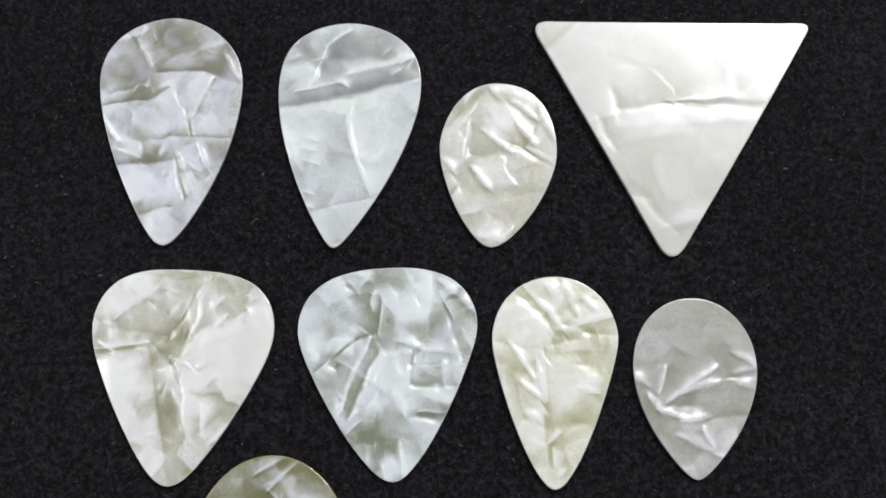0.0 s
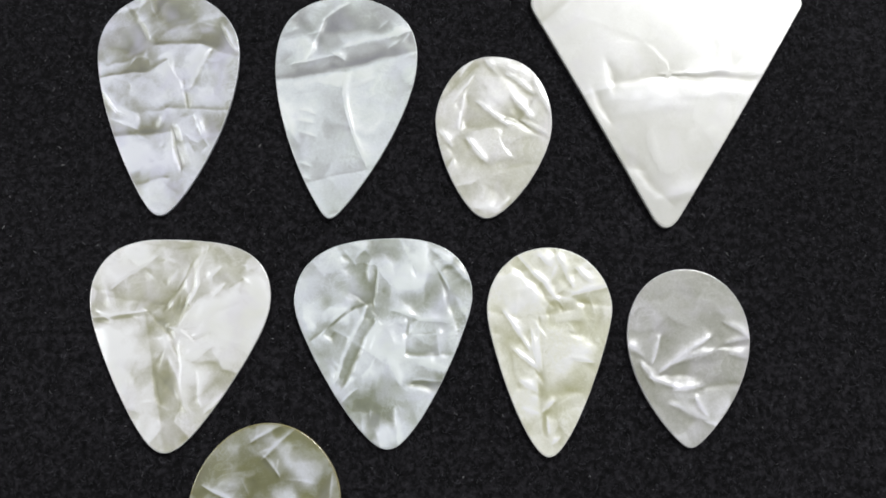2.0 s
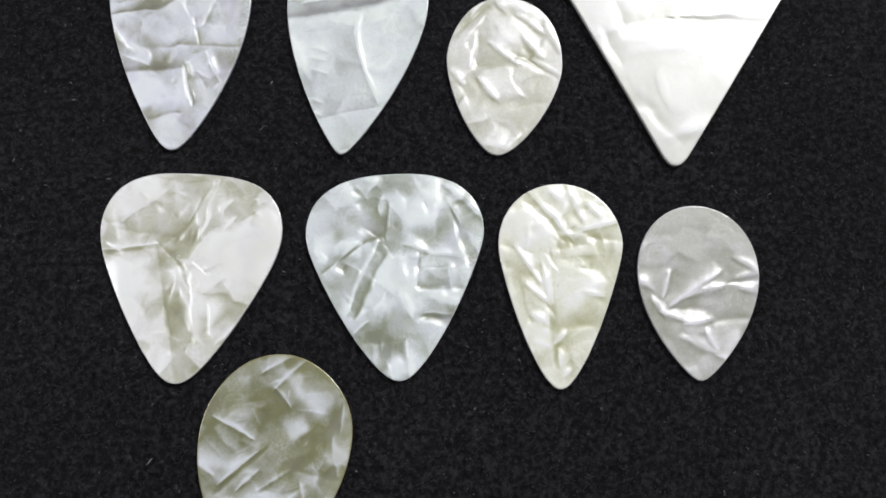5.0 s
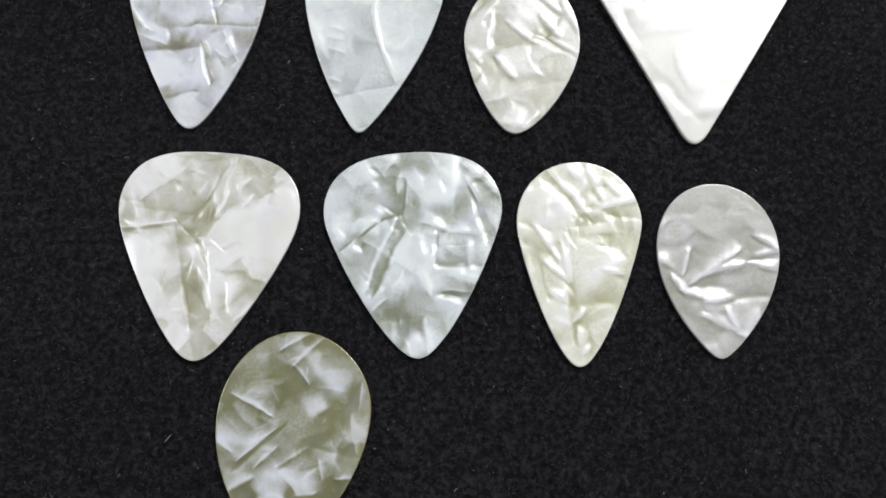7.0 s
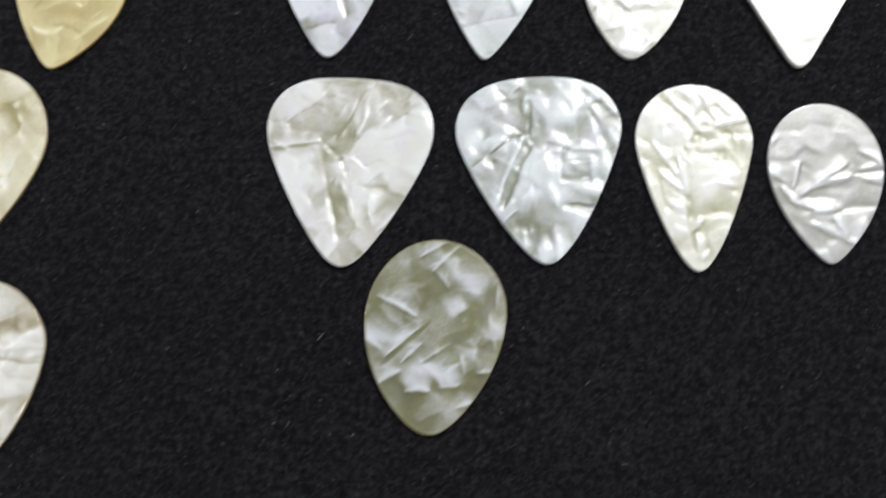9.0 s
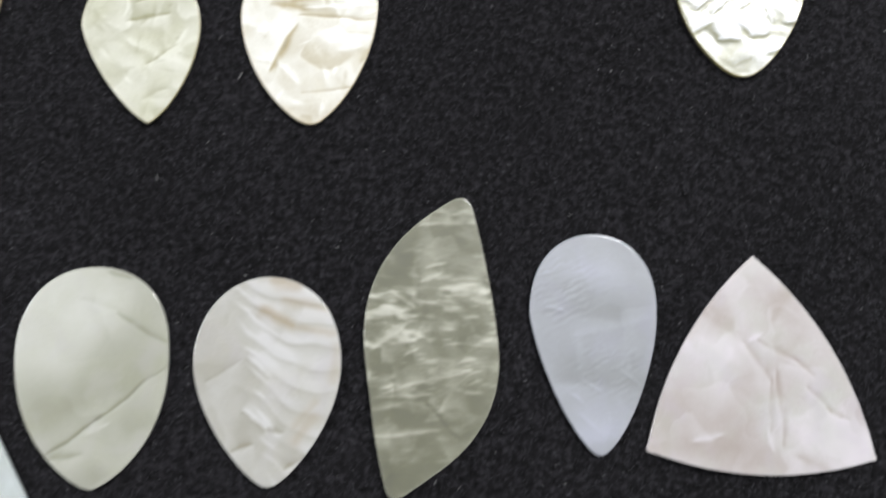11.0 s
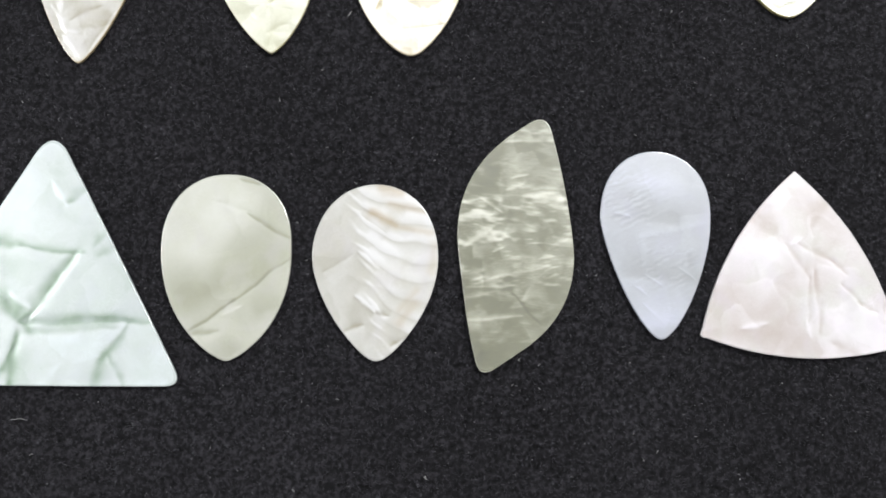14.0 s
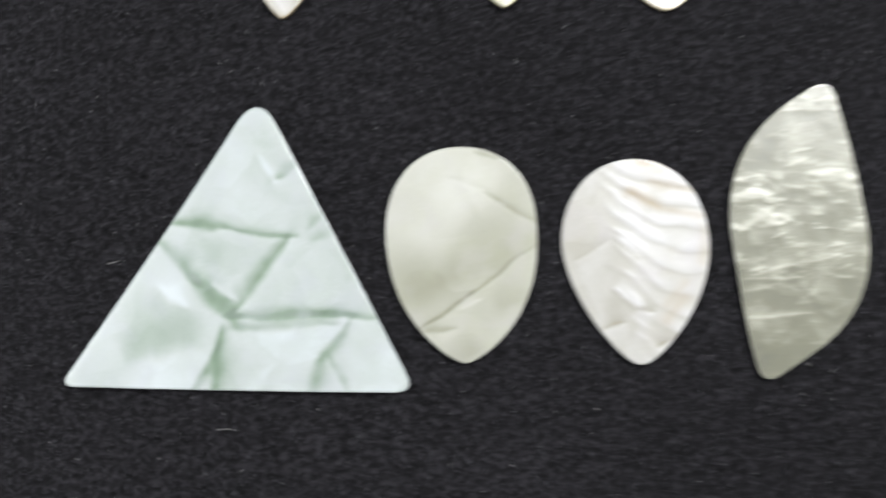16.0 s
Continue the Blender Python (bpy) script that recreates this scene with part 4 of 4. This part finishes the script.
pick((-88.92, -65.93), drop_outline(-0.040, 10.509, 12.406, 17.501, 2.122, 0.484, 1.753, 0.816, -0.053, 1.389), 0.60, SHELL,
     "egg-shaped shell guitar pick with tan growth bands", 0.68, 0.10, 5, 191,
     creases=[(-4.3, -12, -2.1, -11.3, 0.65, -0.39), (0.3, -9.1, 2.1, -9.7, 0.65, -0.39), (-2.1, 7, 1.6, 4, 0.33, -0.45), (3.1, -14.3, 4.8, -13.2, 0.65, -0.52),
         (-8.1, -2.2, -3.9, 0.4, 0.57, -0.23)],
     painted_glints=[(-2.5, 0.8, 0.3, -1.5, 0.57, 0.39), (-2.9, -6.6, -0.2, -8.8, 0.57, 0.45)], bands=growth_bands, stains=[
    (1.0, 12.0, 4.5, 11.0, 0.9, 0.58), (-0.5, 7.6, 3.6, 5.2, 0.7, 0.65), (4.0, 5.0, 9.6, 4.0, 0.5, 0.40), (2.5, 9.0, 8.4, 7.6, 0.6, 0.43),
    (6.4, -7.6, 4.0, -11.0, 0.9, 0.36), (4.0, -8.8, 6.8, -5.6, 0.6, 0.29), (9.8, 2.0, 9.4, -2.5, 0.7, 0.25)], group='guitar picks laid out on the felt')
pick((-65.74, -64.47), corner_outline([(5.92, 23.17), (8.94, 9.31), (10.66, -10.58), (-6.16, -21.37), (-7.94, -13.54), (-10.80, 12.40)], [3.65, 7.92, 11.71, 2.91, 4.99, 13.65], [-0.01, 0.00, 0.02, 0.02, 0.00, 0.02]), 0.60, GREY,
     "grey-green pearl leaf-shaped guitar pick with silvery streaks", 0.3, 0.17, 4, 201,
     creases=[(-0.7, -7.8, 3.8, -12.4, 0.37, -0.23)],
     painted_glints=[(-0.8, 17.9, 7, 18.1, 0.62, 0.34), (1.3, 20, 6.6, 20, 1.11, 0.25), (2.5, 8.5, 8.8, 7.8, 1.24, 0.34), (6.2, 6.8, 9.1, 6.7, 0.73, 0.30),
         (3.4, 9.8, 8.5, 9.8, 0.62, 0.25), (-0.9, 9.8, 1.5, 10.8, 0.73, 0.32), (-9.8, 4.6, -3.7, 5.7, 0.99, 0.34), (-8, 0.3, -3.4, 3.4, 0.99, 0.30),
         (-5.5, 8.2, -2.4, 6.2, 0.5, 0.30), (-9, -4.3, -5.7, -3.7, 0.99, 0.25), (-3.4, -4.8, 5, -3.3, 0.73, 0.30), (-9, -4.9, -3, -4.9, 0.62, 0.25),
         (-8.1, -6.6, -0.3, -6.2, 0.5, 0.25), (-8.6, -8.5, -4.8, -7.8, 0.99, 0.20), (-8.1, -11.9, 0.7, -11.4, 0.5, 0.30), (-4.4, -7.9, 2.4, -9.1, 1.48, 0.12)],
     short_glints=[(6.4, 13.2, 8.2, 13.2, 0.5, 0.30), (-2.8, 2.2, -0.5, 2.4, 1.24, 0.18), (6.9, 0.7, 8.7, 1.4, 0.62, 0.30), (4.1, -2.1, 6.3, -1.7, 0.5, 0.27),
         (-8.4, 7.8, -6.1, 8.1, 0.37, 0.25), (-0.3, 11.7, 2, 12.2, 0.37, 0.25), (-3.3, -0.6, -2, -0.1, 0.5, 0.30), (0.8, -12.6, 2.1, -12.8, 0.5, 0.20)], crease_shade=0.15, bands=wisps, group='guitar picks laid out on the felt')
pick((-42.28, -60.13), drop_outline(-0.086, 9.195, 11.832, 19.744, 2.512, 0.493, 1.407, 0.684, -0.090, 0.619), 0.60, BLUE,
     "bluish white shell teardrop guitar pick with fine ripples", 0.65, 0.1, 6, 211,
     creases=[(-7.9, 2.4, -2.7, 4.6, 0.39, -0.16), (-7.6, 5.4, -2.8, 6.8, 0.29, -0.12), (-8.3, 0.2, -4, 1.6, 0.29, -0.12)],
     painted_glints=[(-1.9, -9.1, 0.3, -10.7, 0.29, 0.23), (-2.5, -2.9, 7.5, -0.8, 1.17, 0.12), (3.7, -7.9, 5.9, -9.9, 0.29, 0.23), (-2.4, -13.8, 0.3, -16.6, 0.29, 0.16)],
     short_glints=[(-6.5, 1.3, -4.3, 0.8, 0.39, 0.31), (-3.6, -11.1, -2.3, -12, 0.29, 0.23)],
     patches=[(-7.5, 9.3, 2.9, 9.2, 3.52, 0.14), (-4.4, 2.6, 3.9, 1.5, 2.15, -0.16), (-3.9, -6.9, 7.2, -8.1, 2.54, -0.2), (-3.3, -15.4, 3.2, -13.4, 3.13, 0.17)], bands=fine_ripple, crease_shade=0.4, group='guitar picks laid out on the felt')
pick((-19.19, -70.92), corner_outline([(0.73, 19.11), (16.33, -10.53), (-17.06, -8.58)], [0.20, 0.97, 1.55], [2.79, 2.46, 2.49]), 0.60, ROSE,
     "rose-tinted pearl three-cornered guitar pick with swelling sides", 0.71, 0.15, 6, 221,
     creases=[(-1.5, 6.3, 1.7, 1.7, 1.09, -0.22), (2.1, 1.1, 1, -6, 0.68, -0.22), (3, 2, 3, -7.8, 0.82, -0.29), (0.4, 6.7, 6, 3.6, 0.68, -0.29),
         (5.7, 3.8, 8.2, 1.5, 0.55, -0.22), (7.3, -0.3, 10.1, -3.5, 0.55, -0.33), (9.7, -3.3, 12.5, -4.7, 0.55, -0.33), (3.4, 10.1, 6, 14.2, 1.65, -0.14),
         (-6.9, 10.5, -2.9, 7.3, 2.05, -0.14), (5.5, -9.9, 9, -12.1, 1.37, -0.2), (9.9, 7.4, 12.3, 3.6, 1.92, -0.06)],
     painted_glints=[(-9.4, -6.9, -6.1, -6.5, 0.82, 0.3)],
     short_glints=[(-0.6, 6.8, 0.8, 7.5, 0.68, 0.26), (0.7, -6.2, 1.4, -8.4, 0.68, 0.18)],
     patches=[(-13.9, -2.7, 0.6, -4.8, 5.75, -0.17), (6.8, -8.3, 11.7, -3.8, 6.85, 0.22), (-3.9, 2.6, -13.1, 3.8, 4.11, 0.12)], crease_shade=0.4, group='guitar picks laid out on the felt')

# ---- nap and lint ----
def fibres(name, count, low, high, wide, material, seed, box, lift, label, category):
    """Single fibres, each a bent, tapering sliver with a ridge, lying on and standing a little out of the felt."""
    r = np.random.RandomState(seed)
    x, y = r.uniform(box[0], box[1], count), r.uniform(box[2], box[3], count)
    a, bend = r.uniform(0, 2 * math.pi, count), r.normal(0, 0.9, count)
    length, width = low + (high - low) * r.rand(count) ** 4, wide * r.uniform(0.6, 1.4, count)
    z0, z1 = r.uniform(-0.0001, 0.0001, count), lift * r.rand(count)
    p, n = [], []
    for k, (s, zz) in enumerate(((0.0, 0.0), (0.5, 1.0), (1.0, 0.7))):
        ang = a + bend * (s - 0.5)
        p.append(np.c_[x + np.cos(ang) * length * (s - 0.5), y + np.sin(ang) * length * (s - 0.5), z0 + z1 * zz])
        n.append(np.c_[-np.sin(ang), np.cos(ang), 0 * ang] * (width * (1.0, 1.0, 0.5)[k])[:, None] / 2)
    up = np.c_[0 * x, 0 * x, width * 0.5]
    verts = np.stack([p[0] - n[0], p[0] + n[0], p[1] - n[1], p[1] + up, p[1] + n[1], p[2]], axis=1).reshape(-1, 3)
    pattern = np.array([[0, 3, 2], [0, 1, 3], [1, 4, 3], [2, 3, 5], [3, 4, 5]])
    faces = (pattern[None] + 6 * np.arange(count)[:, None, None]).reshape(-1, 3)
    mesh = bpy.data.meshes.new(name)
    mesh.from_pydata(verts.tolist(), [], faces.tolist())
    mesh.materials.append(material)
    return tagged(new(name, mesh), label, category, kind="stuff")


AREA = (-0.19, 0.08, -0.11, 0.078)
fibres("felt_nap", 110000, 0.0004, 0.0015, 0.00006, fibre_material("nap_fibre", (0.003, 0.003, 0.0034), (0.046, 0.045, 0.052)), 11, AREA, 0.00035,
       "short dark matted fibres of the black felt", "felt nap")
fibres("lint", 4200, 0.00014, 0.0009, 0.00009, fibre_material("lint_fibre", (0.035, 0.035, 0.04), (0.22, 0.22, 0.22)), 12, AREA, 0.0004,
       "scattered pale specks and threads of lint on the felt", "lint")


def lint_thread(place, length, turn, thick, material, seed):
    """One pale thread: a wavering tube lying on the felt."""
    r = np.random.RandomState(seed)
    bm = bmesh.new()
    c, s = math.cos(radians(turn)), math.sin(radians(turn))
    bow, rings = r.uniform(-0.25, 0.25) * length, []
    for k in range(8):
        u = k / 7 - 0.5
        off = bow * (0.25 - u * u) * 2 + r.normal(0, 0.04) * length * 0.3
        x, y = place[0] + c * u * length - s * off, place[1] + s * u * length + c * off
        w = thick * (1 - 0.8 * abs(2 * u) ** 3)
        rings.append([bm.verts.new(Vector((x - s * w * math.cos(a), y + c * w * math.cos(a), 0.15 + w * (1 + math.sin(a)))) * 0.001)
                      for a in (0, 1.257, 2.513, 3.77, 5.027)])
    for lower, upper in zip(rings, rings[1:]):
        for k in range(5):
            bm.faces.new((lower[k], lower[(k + 1) % 5], upper[(k + 1) % 5], upper[k]))
    bm.faces.new(rings[0][::-1])
    bm.faces.new(rings[-1])
    mesh = bpy.data.meshes.new("lint_thread")
    bm.to_mesh(mesh)
    bm.free()
    mesh.materials.append(material)
    return tagged(new("lint_thread", mesh), "tiny pale thread of lint lying on black felt", "lint", "loose lint threads")


THREAD = fibre_material("thread", (0.16, 0.16, 0.16), (0.30, 0.30, 0.29))
for k, (x, y, length, turn, thick) in enumerate([
    (-33.4, -10.9, 1.33, 50, 0.07),
    (-93.5, -23.2, 1.25, 60, 0.08),
    (-146.3, -91.8, 2.99, 0, 0.05),
    (-80.8, -101.2, 0.50, 20, 0.09),
    (-80.7, -101.4, 0.75, -50, 0.07),
    (-48.5, 40.3, 0.50, 10, 0.08),
    (-19.8, 43.5, 0.58, 60, 0.08),
    (-163.4, -68.3, 1.83, 12, 0.06),
    (5.1, -17.5, 0.75, 50, 0.05),
    (-98.1, -33.4, 0.58, 40, 0.06),
    (-47.3, -83.5, 0.50, 0, 0.05),
    (-56.1, 30.9, 0.66, 60, 0.06),
]):
    lint_thread((x, y), length, turn, thick, THREAD, 300 + k)
